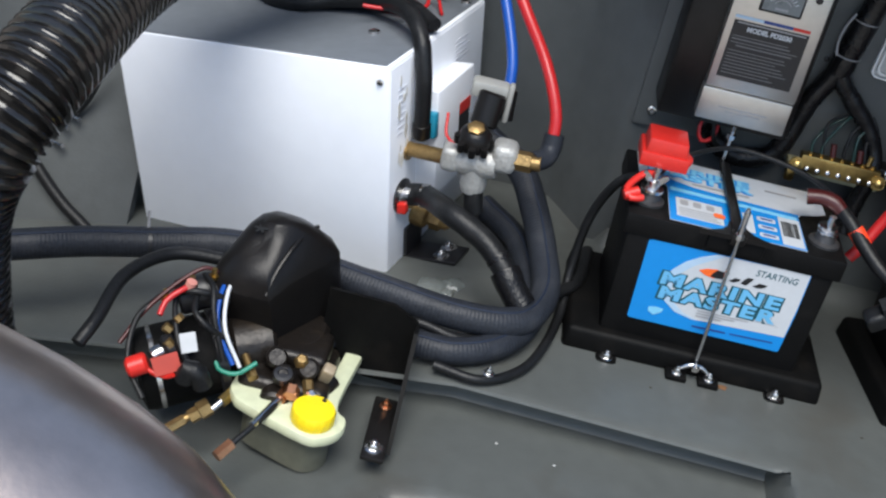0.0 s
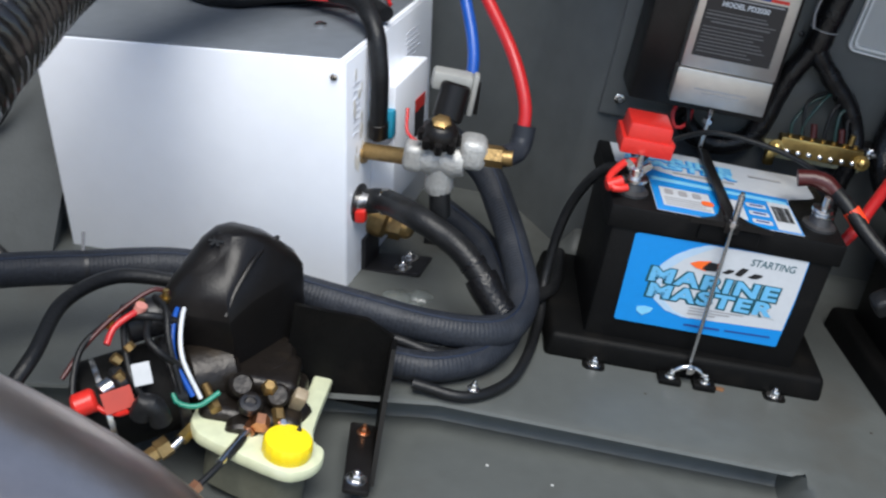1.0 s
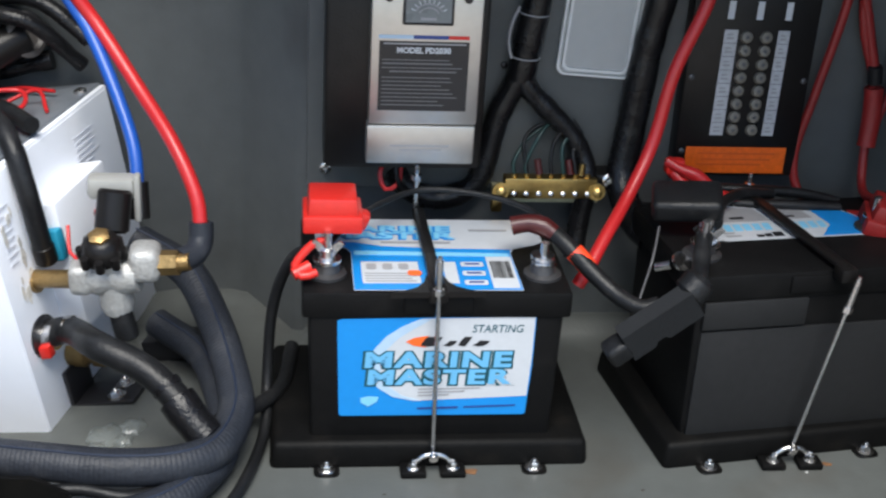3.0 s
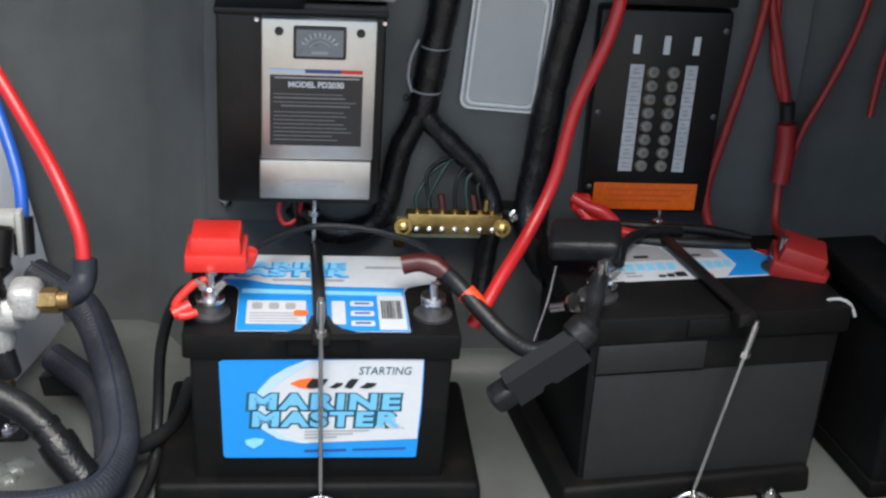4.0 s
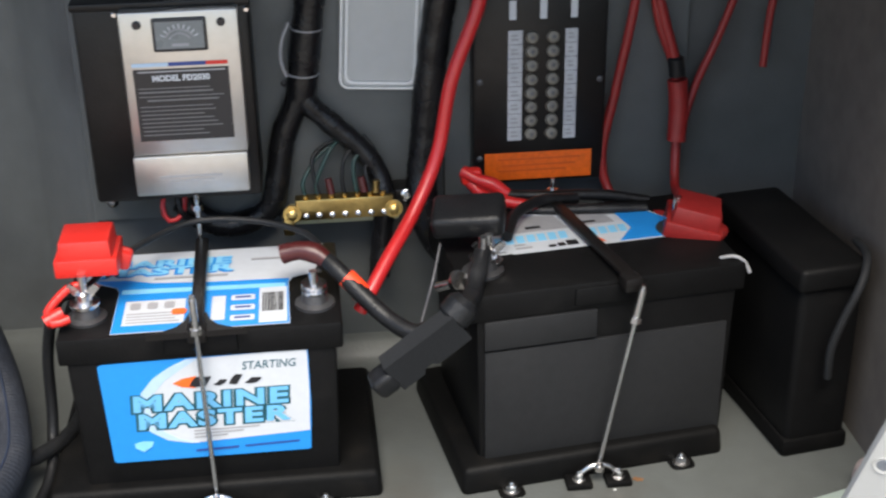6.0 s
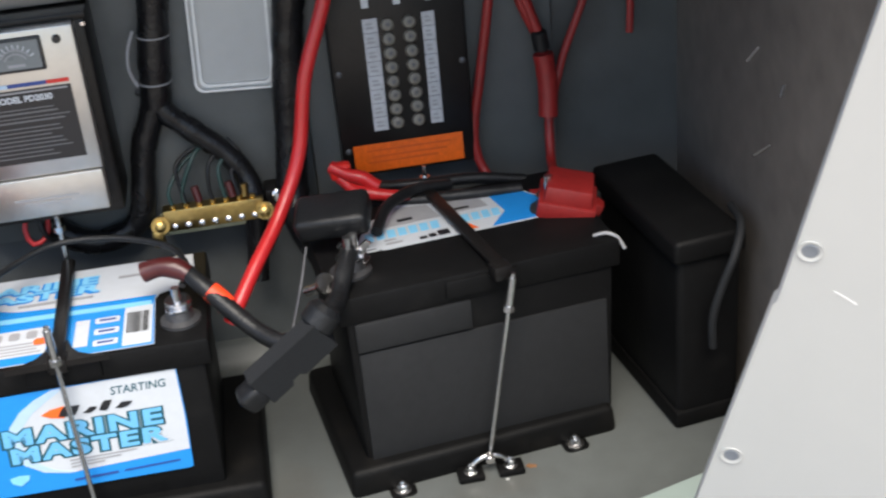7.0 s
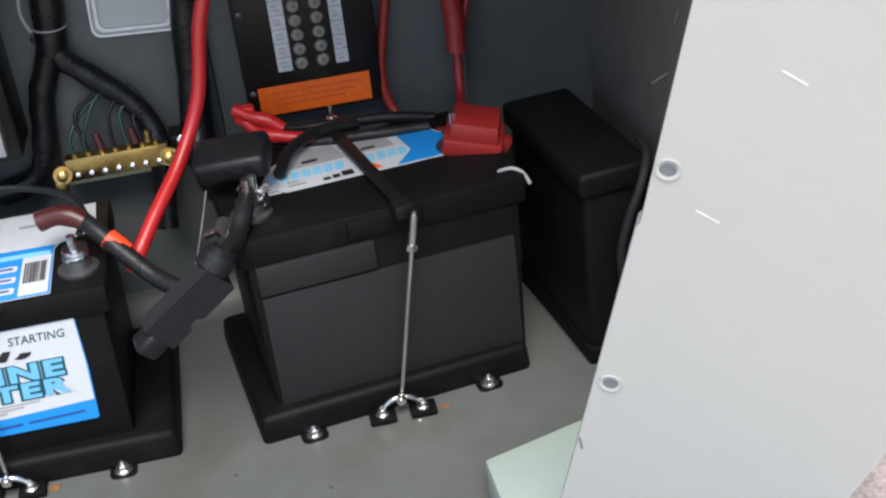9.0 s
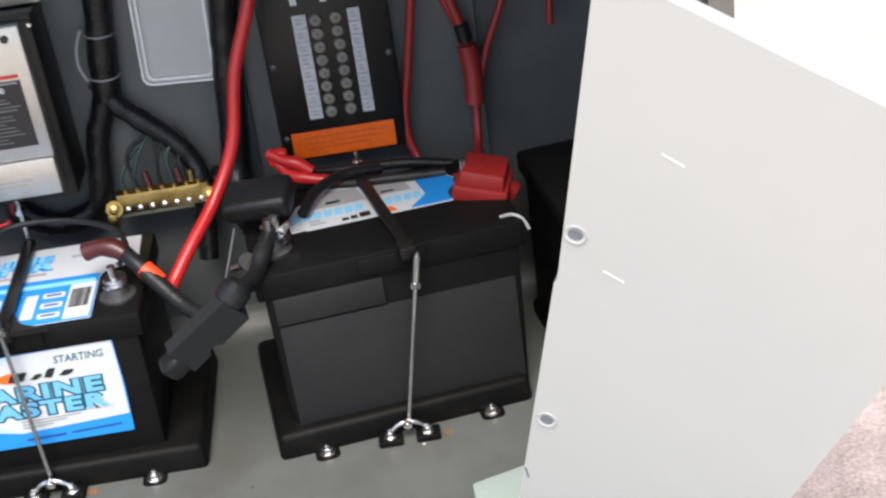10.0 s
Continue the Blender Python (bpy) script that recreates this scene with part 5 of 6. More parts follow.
part("spindle", cyl(hp(-0.12, 0.245, HH + 0.055), (-0.436, 0.34, 0.357), 0.020, 16, 0.002), BLACK_PLASTIC, bl)
part("steel_screw", cyl(hp(-0.235, 0.20, HH + 0.088), hp(-0.215, 0.195, HH + 0.098), 0.003, 10), STEEL, bl)
for a, b, c in (((-0.02, 0.30, 0.33), (-0.06, 0.27, 0.40), (-0.16, 0.28, 0.42)), ((0.0, 0.29, 0.36), (-0.05, 0.30, 0.41), (-0.12, 0.31, 0.43)), ((-0.10, 0.19, 0.325), (-0.15, 0.17, 0.34), (-0.24, 0.17, 0.335)), ((-0.11, 0.20, 0.34), (-0.20, 0.16, 0.35), (-0.30, 0.19, 0.345))):
    part("lead", tube([hp(*a), hp(*b), hp(*c)], 0.009, lump=0.2), BLACK_WRAP, bl)
cable("wire", [hp(-0.13, 0.16, 0.335), hp(-0.09, 0.185, 0.345), hp(-0.05, 0.21, 0.335), hp(-0.035, 0.175, 0.325), hp(-0.075, 0.145, 0.330), hp(-0.10, 0.135, 0.335)], 0.0026, RED_CABLE, "red wire loop lying on the heater's top", "wire")
GRIME = mat("brown_grey_grime", (0.66, 0.64, 0.59), 0.7, 0, 0.4, 90)
random.seed(14)
for k in range(16):
    y, z, r = random.uniform(0.022, 0.050), random.uniform(0.15, 0.285), random.uniform(0.003, 0.008)
    hpart("grime", slab([(y + r * 0.6 * random.uniform(0.6, 1.1) * math.cos(a * 0.628), z + r * random.uniform(0.8, 2.0) * math.sin(a * 0.628)) for a in range(10)], 0.0003, pose(0.0012 + 0.00008 * k, 0, 0, 90, 0, 90)), GRIME)
pg = thing("paper_tag", pose(*hp(-0.35, 0.18, 0.31)), "crumpled white paper tag lying on the heater", "paper tag")
bm = bmesh.new()
g = [[bm.verts.new(hp(-0.40 + 0.012 * i, 0.165 + 0.012 * j, 0.318 + 0.016 * noise.noise(Vector((i * 0.6, j * 0.7, 2.0))) + 0.002 * j)) for j in range(7)] for i in range(9)]
for a, b in zip(g, g[1:]):
    for j in range(6):
        bm.faces.new((a[j], b[j], b[j + 1], a[j + 1]))
part("sheet", bm, LBL_WHITE, pg)

# corrugated duct
DUCT = [(-0.56, 0.20, 0.47), (-0.64, 0.05, 0.43), (-0.690, -0.05, 0.405), (-0.712, -0.12, 0.388), (-0.722, -0.20, 0.372), (-0.733, -0.28, 0.350), (-0.757, -0.335, 0.295), (-0.782, -0.33, 0.22), (-0.785, -0.32, 0.12), (-0.775, -0.31, 0.0), (-0.78, -0.30, -0.08)]
du = thing("duct_hose", pose(-0.78, -0.30, -0.08), "large black corrugated ventilation duct, glossy ribs", "duct")
part("ribbed_sleeve", tube(DUCT, 0.049, 18, rib=0.0065, pitch=0.0105), CONDUIT, du)
part("end_collar", lathe([(0.050, 0), (0.053, 0.004), (0.053, 0.026), (0.050, 0.03)], DUCT[0], Vector(DUCT[0]) - Vector(DUCT[1]), 24), BLACK_RUBBER, du)
part("end_collar", lathe([(0.050, 0), (0.053, 0.004), (0.053, 0.026), (0.050, 0.03)], Vector(DUCT[-1]) - Vector((0, 0, 0.01)), (0, 0, 1), 24), BLACK_RUBBER, du)
cable("cable", [(-0.922, 0.144, 0.065), (-0.906, 0.161, 0.019), (-0.874, 0.149, -0.014), (-0.84, 0.136, -0.042), (-0.803, 0.124, -0.063), (-0.77, 0.109, -0.08)], 0.0080, BLACK_RUBBER, "black cable hanging down the hull side behind the duct", "cable")
cable("wire", [(-0.81, 0.18, 0.168), (-0.824, 0.186, 0.113), (-0.843, 0.187, 0.075), (-0.866, 0.186, 0.053)], 0.0048, BLACK_RUBBER, "short black wire running into the hull side", "wire")
for p in ((-0.859, 0.19, 0.062), (-0.871, 0.184, 0.049), (-0.874, 0.174, 0.026), (-0.876, 0.191, 0.065)):
    single("wall_screw", join(cyl(p, (p[0] + 0.021, p[1] - 0.014, p[2] + 0.004), 0.0032, 10), lathe([(0.0055, 0), (0.0055, 0.003)], p, (0.8, -0.6, 0.1), 6)), STEEL, "bright screw end sticking out of the grey hull", "screw", "wall screws")

# ---- hydraulic pump ----
CASTDARK = mat("dark_cast_metal", (0.014, 0.011, 0.009), 0.38, 0.3, 0.3, 60, 0.4, 160, (0.05, 0.035, 0.02), 0.4)
pu = thing("hydraulic_pump", pose(-0.47, -0.17, -0.03), "trim pump with black cover and yellowed fluid reservoir", "pump")


def pump_cover():
    """A moulded shell with a crisp front edge, a sloping side facet and a domed top."""
    bm = bmesh.new()
    base = [(-0.044, -0.0455), (-0.020, -0.046), (0.0150, -0.0465), (0.026, -0.016), (0.038, 0.018), (0.048, 0.044), (0.047, 0.054), (0.038, 0.060), (0.015, 0.062), (-0.012, 0.062), (-0.032, 0.055), (-0.048, 0.038), (-0.057, 0.016), (-0.057, -0.010), (-0.053, -0.028)]
    cx, cy = -0.006, 0.010
    rings, n = [], len(base)
    for z, k in ((-0.045, 0.84), (0.0, 0.91), (0.03, 0.95), (0.075, 0.98), (0.122, 1.0), (0.1245, 0.985), (0.136, 0.82), (0.146, 0.62), (0.152, 0.40), (0.154, 0.15)):
        ring = []
        for x, y in base:
            lift = 0.16 * y * smooth01((z - 0.04) / 0.09)
            arch = -0.030 * ((x - cx) / 0.055) ** 2 * smooth01((z - 0.09) / 0.03) * smooth01((y + 0.04) / 0.06)
            ring.append(bm.verts.new((cx + (x - cx) * k, cy + (y - cy) * k - (1 - k) * (0.03 if z < 0.1 else 0.0), z + lift + arch * k * k)))
        rings.append(ring)
    for p, q in zip(rings, rings[1:]):
        for k in range(n):
            bm.faces.new((p[k], p[(k + 1) % n], q[(k + 1) % n], q[k]))
    bm.faces.new(rings[0][::-1])
    bm.faces.new(rings[-1])
    return bm


COVER_M = pose(-0.483, -0.116, 0.004, 18, -8, -13) @ Matrix.Diagonal((1.15, 1.06, 1.05, 1))
bm = pump_cover()
bmesh.ops.transform(bm, matrix=COVER_M, verts=bm.verts)
cover = part("cover", bm, BLACK_PLASTIC, pu, "black moulded plastic cover")
bm = tube([(0.0105, -0.0425, 0.1195), (0.014, -0.020, 0.1335), (0.020, 0.010, 0.1425), (0.024, 0.038, 0.1400), (0.026, 0.055, 0.132)], 0.0024, 8)
bmesh.ops.transform(bm, matrix=COVER_M, verts=bm.verts)
part("cover_ridge", bm, BLACK_PLASTIC, cover)
bm = join(*[slab([(-0.007, -0.0014), (0.007, -0.0014), (0.007, 0.0014), (-0.007, 0.0014)], 0.0012, pose(-0.012, 0.012, 0.1575, 6, 0, a)) for a in (0, 60, 120)])
bmesh.ops.transform(bm, matrix=COVER_M, verts=bm.verts)
part("emblem", bm, GREY_TAG, cover)
motor = part("motor", lathe([(0.030, 0), (0.044, 0.004), (0.046, 0.012), (0.046, 0.085), (0.042, 0.092), (0.030, 0.096)], (-0.625, -0.232, 0.0), (0.86, 0.42, 0.26), 28), BLACK_TRAY, pu, "black cylindrical motor")
part("motor_end_cap", lathe([(0.0445, 0.0), (0.048, 0.003), (0.048, 0.012)], (-0.552, -0.1965, 0.022), (0.86, 0.42, 0.26), 28), LBL_BLACK, motor)
part("gear_housing", join(cyl((-0.478, -0.14, -0.035), (-0.478, -0.145, 0.05), 0.046, 24, 0.006), box((-0.53, -0.20, -0.03), (-0.42, -0.10, 0.02), 0.012, 3), cyl((-0.535, -0.185, 0.025), (-0.49, -0.165, 0.035), 0.034, 20, 0.005)), CASTDARK, pu, "dark cast gear housing")
for pts in ([(-0.60, -0.19, 0.095), (-0.592, -0.225, 0.085), (-0.575, -0.255, 0.062), (-0.55, -0.262, 0.035)], [(-0.575, -0.178, 0.108), (-0.56, -0.20, 0.11), (-0.55, -0.225, 0.09), (-0.53, -0.245, 0.05)], [(-0.615, -0.205, 0.085), (-0.63, -0.235, 0.07), (-0.625, -0.27, 0.04), (-0.60, -0.292, 0.015)]):
    part("black_lead", tube(pts, 0.0032), BLACK_RUBBER, pu)
for p, q in (((-0.505, -0.222, 0.034), (-0.497, -0.235, 0.030)), ((-0.44, -0.222, 0.034), (-0.436, -0.236, 0.030)), ((-0.555, -0.285, -0.005), (-0.572, -0.300, -0.015))):
    part("brass_nut", join(cyl(p, q, 0.0062, 6), cyl(p, Vector(p) * 2 - Vector(q), 0.0045, 12)), OLD_BRASS, pu)
part("motor_label", box((-0.0085, -0.0105, 0), (0.0085, 0.0105, 0.001), 0, m=look((-0.568, -0.252, 0.069), (-0.568 - 0.25, -0.252 + 1.1, 0.069 - 0.95)) @ pose(0, 0, 0, 0, 0, 15)), mat("pale_sticker", (0.42, 0.44, 0.46), 0.5), motor, "small pale rating sticker")
part("motor_sticker", box((-0.014, -0.010, 0), (0.014, 0.010, 0.001), 0, m=look((-0.583, -0.277, 0.054), (-0.583 - 0.25, -0.277 + 1.1, 0.054 - 0.75)) @ pose(0, 0, 0, 0, 0, 22)), mat("brick_red_sticker", (0.36, 0.03, 0.016), 0.5), motor, "brick red sticker")
part("hose_band", lathe([(0.047, 0.0), (0.047, 0.005)], (-0.608, -0.224, 0.005), (0.86, 0.42, 0.26), 28), STEEL, motor)
part("solenoid", cyl((-0.60, -0.185, 0.075), (-0.555, -0.165, 0.09), 0.020, 18, 0.003), LBL_BLACK, pu, "black solenoid")
for p in ((-0.585, -0.19, 0.098), (-0.565, -0.178, 0.106), (-0.61, -0.20, 0.08)):
    part("solenoid_terminal", join(cyl(p, (p[0], p[1], p[2] + 0.012), 0.003, 8), lathe([(0.006, 0), (0.006, 0.004)], p, (0, 0, 1), 6)), BRASS, pu)
part("red_lead", tube([(-0.555, -0.17, 0.105), (-0.575, -0.175, 0.115), (-0.60, -0.195, 0.100), (-0.625, -0.225, 0.075), (-0.640, -0.255, 0.05)], 0.0024), DARK_RED, pu)
part("red_boot", cyl((-0.623, -0.279, 0.038), (-0.604, -0.271, 0.047), 0.0115, 14, 0.003), RED_PL, pu)
part("black_lead", tube([(-0.60, -0.20, 0.09), (-0.58, -0.21, 0.105), (-0.555, -0.20, 0.10), (-0.545, -0.185, 0.085)], 0.004), BLACK_RUBBER, pu)
part("blue_lead", tube([(-0.545, -0.16, 0.105), (-0.552, -0.19, 0.100), (-0.545, -0.222, 0.075), (-0.520, -0.240, 0.045)], 0.0028), BLUE_CABLE, pu)
part("white_lead", tube([(-0.540, -0.16, 0.108), (-0.545, -0.19, 0.103), (-0.537, -0.224, 0.078), (-0.512, -0.243, 0.046)], 0.0022), WHITE_WIRE, pu)
part("green_lead", tube([(-0.543, -0.228, 0.045), (-0.535, -0.240, 0.036), (-0.515, -0.242, 0.036), (-0.497, -0.228, 0.046)], 0.0026), mat("green_lead_jacket", (0.02, 0.22, 0.15), 0.4), pu)
part("manifold", join(box((-0.515, -0.235, -0.008), (-0.415, -0.140, 0.030), 0.010, 3), cyl((-0.47, -0.25, 0.01), (-0.47, -0.20, 0.012), 0.018, 16, 0.003), cyl((-0.43, -0.225, 0.005), (-0.42, -0.19, 0.02), 0.014, 14, 0.002)), CASTDARK, pu, "dark cast pump manifold")
res_pts = [(-0.520, -0.232), (-0.514, -0.252), (-0.498, -0.265), (-0.430, -0.293), (-0.407, -0.290), (-0.391, -0.273), (-0.389, -0.250), (-0.402, -0.224), (-0.388, -0.10), (-0.397, -0.090), (-0.408, -0.10), (-0.426, -0.190), (-0.49, -0.175), (-0.512, -0.20)]
def rounded(points, n=4):
    """A closed outline with soft corners."""
    out, m = [], len(points)
    for k in range(m):
        a, b, c, d = (Vector(points[(k + q) % m]) for q in (-1, 0, 1, 2))
        for q in range(n):
            t = q / n
            p = 0.5 * (2 * b + (c - a) * t + (2 * a - 5 * b + 4 * c - d) * t * t + (3 * b - a - 3 * c + d) * t ** 3)
            out.append((p.x, p.y))
    return out


res_pts = rounded(res_pts)


def reservoir():
    top = slab(res_pts, 0.014, pose(0, 0, 0.004))
    bmesh.ops.bevel(top, geom=[e for e in top.edges if abs(e.verts[0].co.z - e.verts[1].co.z) < 1e-6], offset=0.004, segments=2, profile=0.5, affect="EDGES")
    return top
rs = part("reservoir", reservoir(), CREAM, pu, "yellowed translucent fluid reservoir")
part("reservoir_base", slab([((x + 0.445) * 0.76 - 0.445, (y + 0.220) * 0.76 - 0.220) for x, y in res_pts], 0.05, pose(0, 0, -0.046)), mat("smoky_reservoir_base", (0.10, 0.10, 0.075), 0.4, 0, 0.2, 40), pu, "smoky lower half of the reservoir")
fc = lathe([(0.0225, 0.0), (0.0240, 0.003), (0.0240, 0.013), (0.0222, 0.0165), (0.010, 0.018)], (-0.424, -0.266, 0.018), (0, 0, 1), 64)
for k, v in enumerate(fc.verts):
    if 64 <= k < 192 and k % 4 < 2:
        v.co.x, v.co.y = -0.424 + (v.co.x + 0.424) * 0.975, -0.266 + (v.co.y + 0.266) * 0.975
part("filler_cap", fc, YELLOW, pu, "bright yellow ribbed filler cap")
part("cap_vent", lathe([(0.003, 0), (0.002, 0.003)], (-0.416, -0.251, 0.0345), (0, 0, 1), 10), LBL_BLACK, pu)
part("reservoir_bolt", bolt((-0.398, -0.108, 0.018), r=0.008), STEEL, pu)
part("brass_fitting", join(cyl((-0.510, -0.228, 0.012), (-0.524, -0.252, 0.002), 0.007, 6), cyl((-0.512, -0.222, 0.016), (-0.502, -0.205, 0.022), 0.0085, 10)), BRASS, pu)
part("steel_tube", tube([(-0.524, -0.250, 0.003), (-0.533, -0.262, -0.004), (-0.545, -0.272, -0.01)], 0.0045), STEEL, pu)
hl = part("hydraulic_line", tube([(-0.463, -0.245, 0.022), (-0.470, -0.272, 0.020), (-0.485, -0.300, 0.012), (-0.500, -0.322, 0.002)], 0.0033), BLACK_RUBBER, pu)
part("copper_fitting", cyl((-0.459, -0.228, 0.024), (-0.464, -0.250, 0.022), 0.0072, 6), COPPER, hl)
part("copper_fitting", cyl((-0.497, -0.316, 0.004), (-0.508, -0.332, -0.004), 0.0068, 6), COPPER, hl)
part("steel_ferrule", cyl((-0.464, -0.250, 0.022), (-0.482, -0.294, 0.0145), 0.0046, 12), STEEL, hl)

part("manifold_lobe", join(cyl((-0.468, -0.205, 0.022), (-0.466, -0.236, 0.044), 0.012, 18, 0.003), cyl((-0.443, -0.18, 0.02), (-0.442, -0.222, 0.05), 0.012, 16, 0.003), cyl((-0.487, -0.183, 0.02), (-0.477, -0.221, 0.055), 0.012, 14, 0.003), box((-0.495, -0.200, 0.02), (-0.425, -0.140, 0.048), 0.008, 3)), CASTDARK, pu)
part("port_plug", lathe([(0.010, 0), (0.010, 0.004), (0.006, 0.0045), (0.005, 0.001)], (-0.466, -0.236, 0.044), (0, -0.4, 1), 16), LBL_BLACK, pu)
part("relief_valve", box((-0.007, -0.007, -0.012), (0.007, 0.007, 0.012), 0.003, m=pose(*(-0.422, -0.209, 0.04), 20, 15, 0)), mat("tan_plastic", (0.30, 0.24, 0.16), 0.5, 0, 0.2, 80), pu, "tan plastic plug")
part("brass_nut", lathe([(0.0085, 0), (0.0085, 0.006), (0.005, 0.010)], (-0.451, -0.215, 0.05), (0, -0.5, 1), 6), OLD_BRASS, pu)
part("steel_nut", lathe([(0.0055, 0), (0.0055, 0.005), (0.003, 0.007)], (-0.432, -0.241, 0.03), (0, -0.4, 1), 6), STEEL, pu)
part("copper_nut", cyl((-0.453, -0.24, 0.034), (-0.453, -0.251, 0.03), 0.0085, 6), COPPER, pu)
part("motor_elbow", tube([(-0.561, -0.282, 0.045), (-0.557, -0.284, 0.06), (-0.548, -0.282, 0.056), (-0.542, -0.279, 0.04)], 0.0105), BLACK_RUBBER, pu)
part("red_ring_wire", tube([(-0.605, -0.277, 0.045), (-0.594, -0.279, 0.04), (-0.58, -0.282, 0.042), (-0.573, -0.284, 0.048)], 0.0026), RED_PL, pu)
part("boot_ferrule", cyl((-0.603, -0.26, 0.045), (-0.594, -0.251, 0.05), 0.010, 14, 0.001), STEEL, pu)
part("boot_collar", cyl((-0.593, -0.249, 0.05), (-0.583, -0.242, 0.055), 0.015, 16, 0.003), LBL_BLACK, pu)
part("brass_fitting", join(cyl((-0.55, -0.281, -0.004), (-0.542, -0.276, 0.002), 0.008, 6), cyl((-0.542, -0.276, 0.002), (-0.533, -0.269, 0.008), 0.0105, 6)), OLD_BRASS, pu)
for p, q in (((-0.598, -0.241, 0.075), (-0.591, -0.24, 0.07)), ((-0.591, -0.253, 0.066), (-0.585, -0.253, 0.06)), ((-0.587, -0.236, 0.088), (-0.582, -0.237, 0.084))):
    part("terminal_nut", cyl(p, q, 0.0052, 6), OLD_BRASS, pu)
part("black_lead", tube([(-0.575, -0.203, 0.1), (-0.569, -0.232, 0.095), (-0.551, -0.24, 0.085), (-0.529, -0.22, 0.06)], 0.0035), BLACK_RUBBER, pu)
part("red_lead", tube([(-0.605, -0.238, 0.085), (-0.603, -0.225, 0.095), (-0.593, -0.216, 0.104), (-0.584, -0.207, 0.108)], 0.0032), RED_CABLE, pu)
part("lead_end", cyl((-0.584, -0.206, 0.106), (-0.582, -0.206, 0.114), 0.006, 10), mat("faded_pink_plastic", (0.55, 0.22, 0.18), 0.5), pu)
bk = thing("pump_bracket", pose(-0.36, -0.2, -0.02), "black sheet-metal bracket carrying the pump", "bracket")
part("back_plate", slab([(-0.105, -0.02), (0.0, -0.02), (0.0, 0.070), (-0.03, 0.085), (-0.105, 0.085)], 0.005, pose(-0.338, -0.130, 0.012, 90, 0, -3)), BLACK_TRAY, bk)
part("side_plate", slab([(0.0, -0.02), (0.0, 0.075), (-0.02, 0.075), (-0.075, 0.012), (-0.115, -0.024)], 0.005, pose(-0.340, -0.132, 0.004, 90, 0, 90)), BLACK_TRAY, bk)
part("foot", box((-0.366, -0.275, -0.012), (-0.340, -0.165, -0.006), 0.002), BLACK_PLASTIC, bk)
part("foot_bolt", bolt((-0.354, -0.258, -0.006), r=0.011), STEEL, bk, "stainless bolt")
part("foot_bolt", bolt((-0.352, -0.182, -0.006), r=0.007), COPPER, bk)
cable("cable", [(-0.675, -0.285, 0.06), (-0.666, -0.256, 0.075), (-0.659, -0.188, 0.09), (-0.626, -0.130, 0.092), (-0.575, -0.110, 0.088), (-0.53, -0.105, 0.08)], 0.0075, BLACK_RUBBER, "black cable arching behind the pump", "cable")

# ---- engine shell near the camera ----
def engine_shell():
    bm = bmesh.new()
    bmesh.ops.create_uvsphere(bm, u_segments=64, v_segments=32, radius=1)
    bmesh.ops.transform(bm, matrix=pose(-1.10, -0.795, 0.245, 0, 0, 5.0) @ Matrix.Diagonal((0.70, 0.20, 0.20, 1)), verts=bm.verts)
    return bm


en = thing("engine_cover", pose(-1.0, -0.8, 0.0), "smooth dark gunmetal engine casing, glossy", "engine")
part("shell", engine_shell(), ENGINE, en)
part("stand", box((-1.25, -0.88, -0.70), (-0.85, -0.70, 0.12), 0.02), BLACK_PLASTIC, en)

# ---- open white panel at the front ----
SCUFF = mat("pale_scuff", (0.60, 0.60, 0.59), 0.5)
PN = Vector((-0.423, -0.887, -0.184)).normalized()
PC = Vector((0.524, -0.426, 0.425))
PX = Vector((PN.y, -PN.x, 0)).normalized() * -1
PY = PN.cross(PX)
PM = Matrix(((PX.x, PY.x, PN.x, PC.x), (PX.y, PY.y, PN.y, PC.y), (PX.z, PY.z, PN.z, PC.z), (0, 0, 0, 1)))


def pl(x, y, z):
    """Panel coordinates of a place on it."""
    v = PM.inverted() @ Vector((x, y, z))
    return (v.x, v.y)


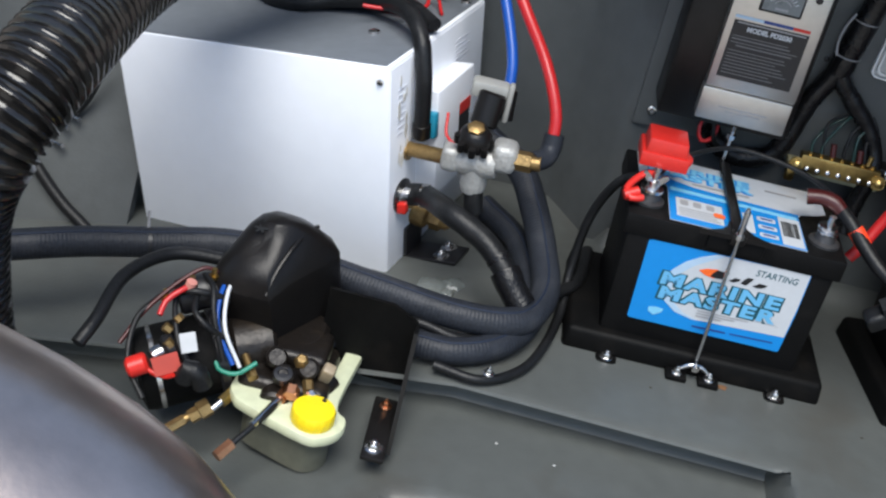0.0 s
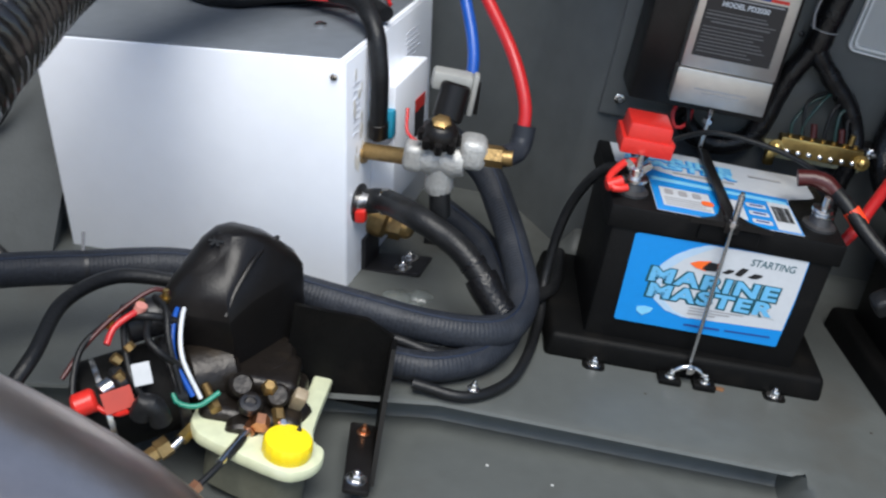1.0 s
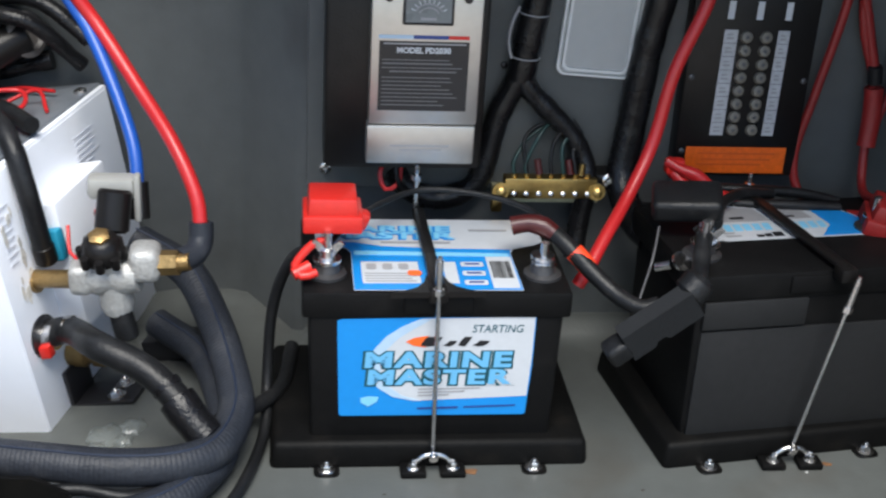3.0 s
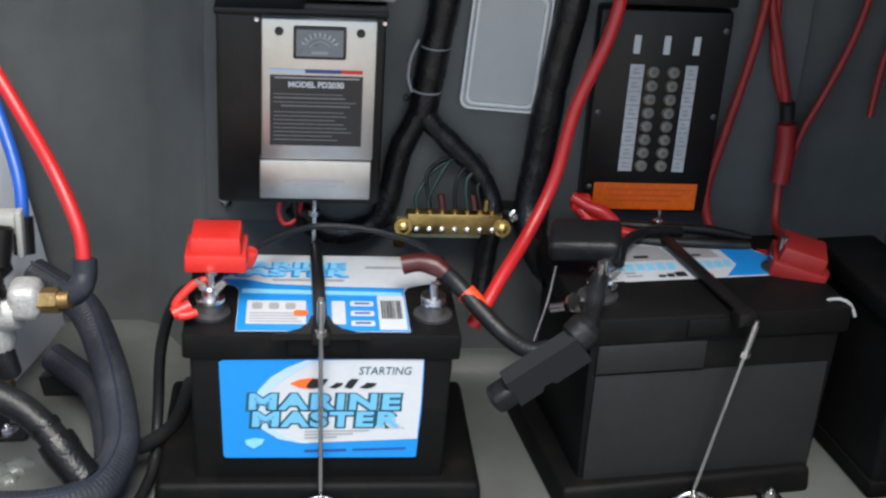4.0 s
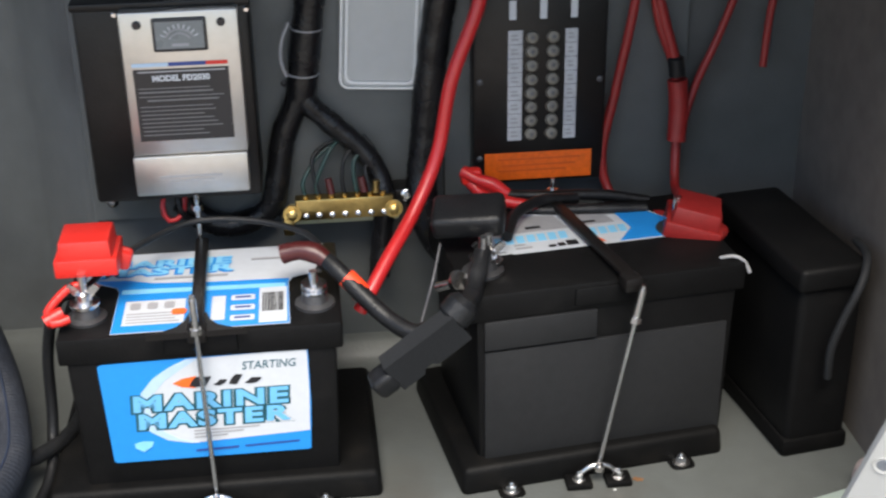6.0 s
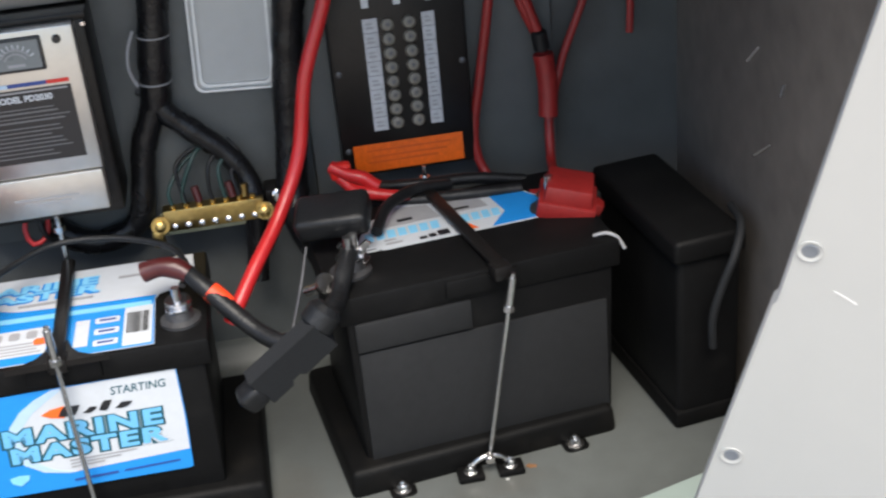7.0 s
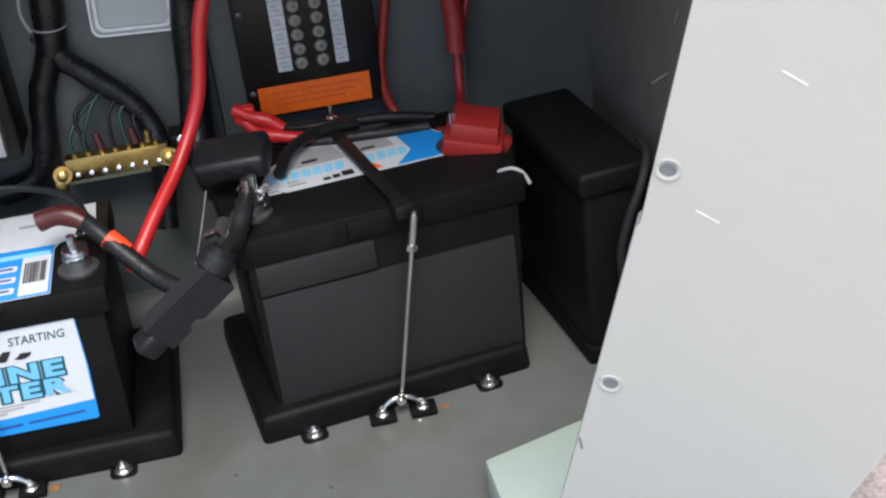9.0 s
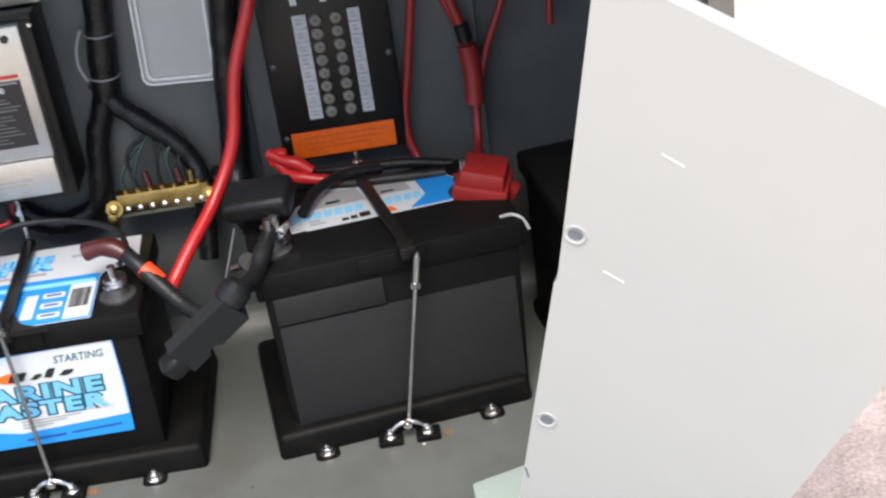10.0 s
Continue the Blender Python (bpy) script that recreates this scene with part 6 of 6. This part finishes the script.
door = thing("hatch_panel", PM, "open off-white gelcoat hatch panel with screws along its edge", "hatch panel")
outline = [pl(0.461, -0.347, 0.191), pl(0.496, -0.412, 0.4195), pl(0.4985, -0.413, 0.4225), pl(0.5265, -0.470, 0.640), pl(0.560, -0.487, 0.628), pl(0.667, -0.525, 0.563), pl(0.76, -0.555, 0.508), pl(0.72, -0.51, 0.43), pl(0.645, -0.444, 0.233), pl(0.60, -0.40, 0.09), pl(0.425, -0.29, -0.02)]
part("board", slab(outline, 0.012, Matrix.Translation((0, 0, -0.012))), PANEL_WHITE, door, local=True)
for p in ((0.511, -0.427, 0.462), (0.487, -0.376, 0.287)):
    u, v = pl(*p)
    cup = part("screw_cup", lathe([(0.0074, 0.0002), (0.0074, 0.0012), (0.0066, 0.0012), (0.0050, 0.0003)], (u, v, 0), (0, 0, 1), 24), PANEL_WHITE, door, "countersunk screw recess", local=True)
    part("screw_head", lathe([(0.0050, 0.0004), (0.0042, 0.0009), (0.0018, 0.0006)], (u, v, 0), (0, 0, 1), 20), GREY_METAL, cup, local=True)
for p, ang in (((0.568, -0.462, 0.523), -35), ((0.529, -0.438, 0.427), -35)):
    u, v = pl(*p)
    part("scratch", slab(rrect(-0.008, -0.0006, 0.008, 0.0006, 0.0005), 0.0003, pose(u, v, 0, 0, 0, ang)), SCUFF, door, "pale scuff mark", local=True)
u, v = pl(0.470, -0.355, 0.225)
part("scratch", slab(rrect(-0.0008, -0.006, 0.0008, 0.006, 0.0007), 0.0004, pose(u, v, 0, 0, 0, 5)), GREY_METAL, door, local=True)

mint = thing("coaming_block", pose(0.5, -0.16, FLOOR), "pale green gelcoat coaming block standing on the floor", "coaming")
bm = slab([(0.431, -0.158), (0.655, -0.092), (0.652, -0.215), (0.434, -0.270)], 0.062, pose(0, 0, FLOOR - 0.022))
bmesh.ops.bevel(bm, geom=bm.edges[:], offset=0.003, segments=2, profile=0.5, affect="EDGES")
part("block", bm, MINT, mint)

single("carpet_step", box((0.62, -0.75, -0.7), (1.6, -0.05, 0.06), 0.02, 3), CARPET, "rough brown-grey carpeted step", "carpet", kind="structure")
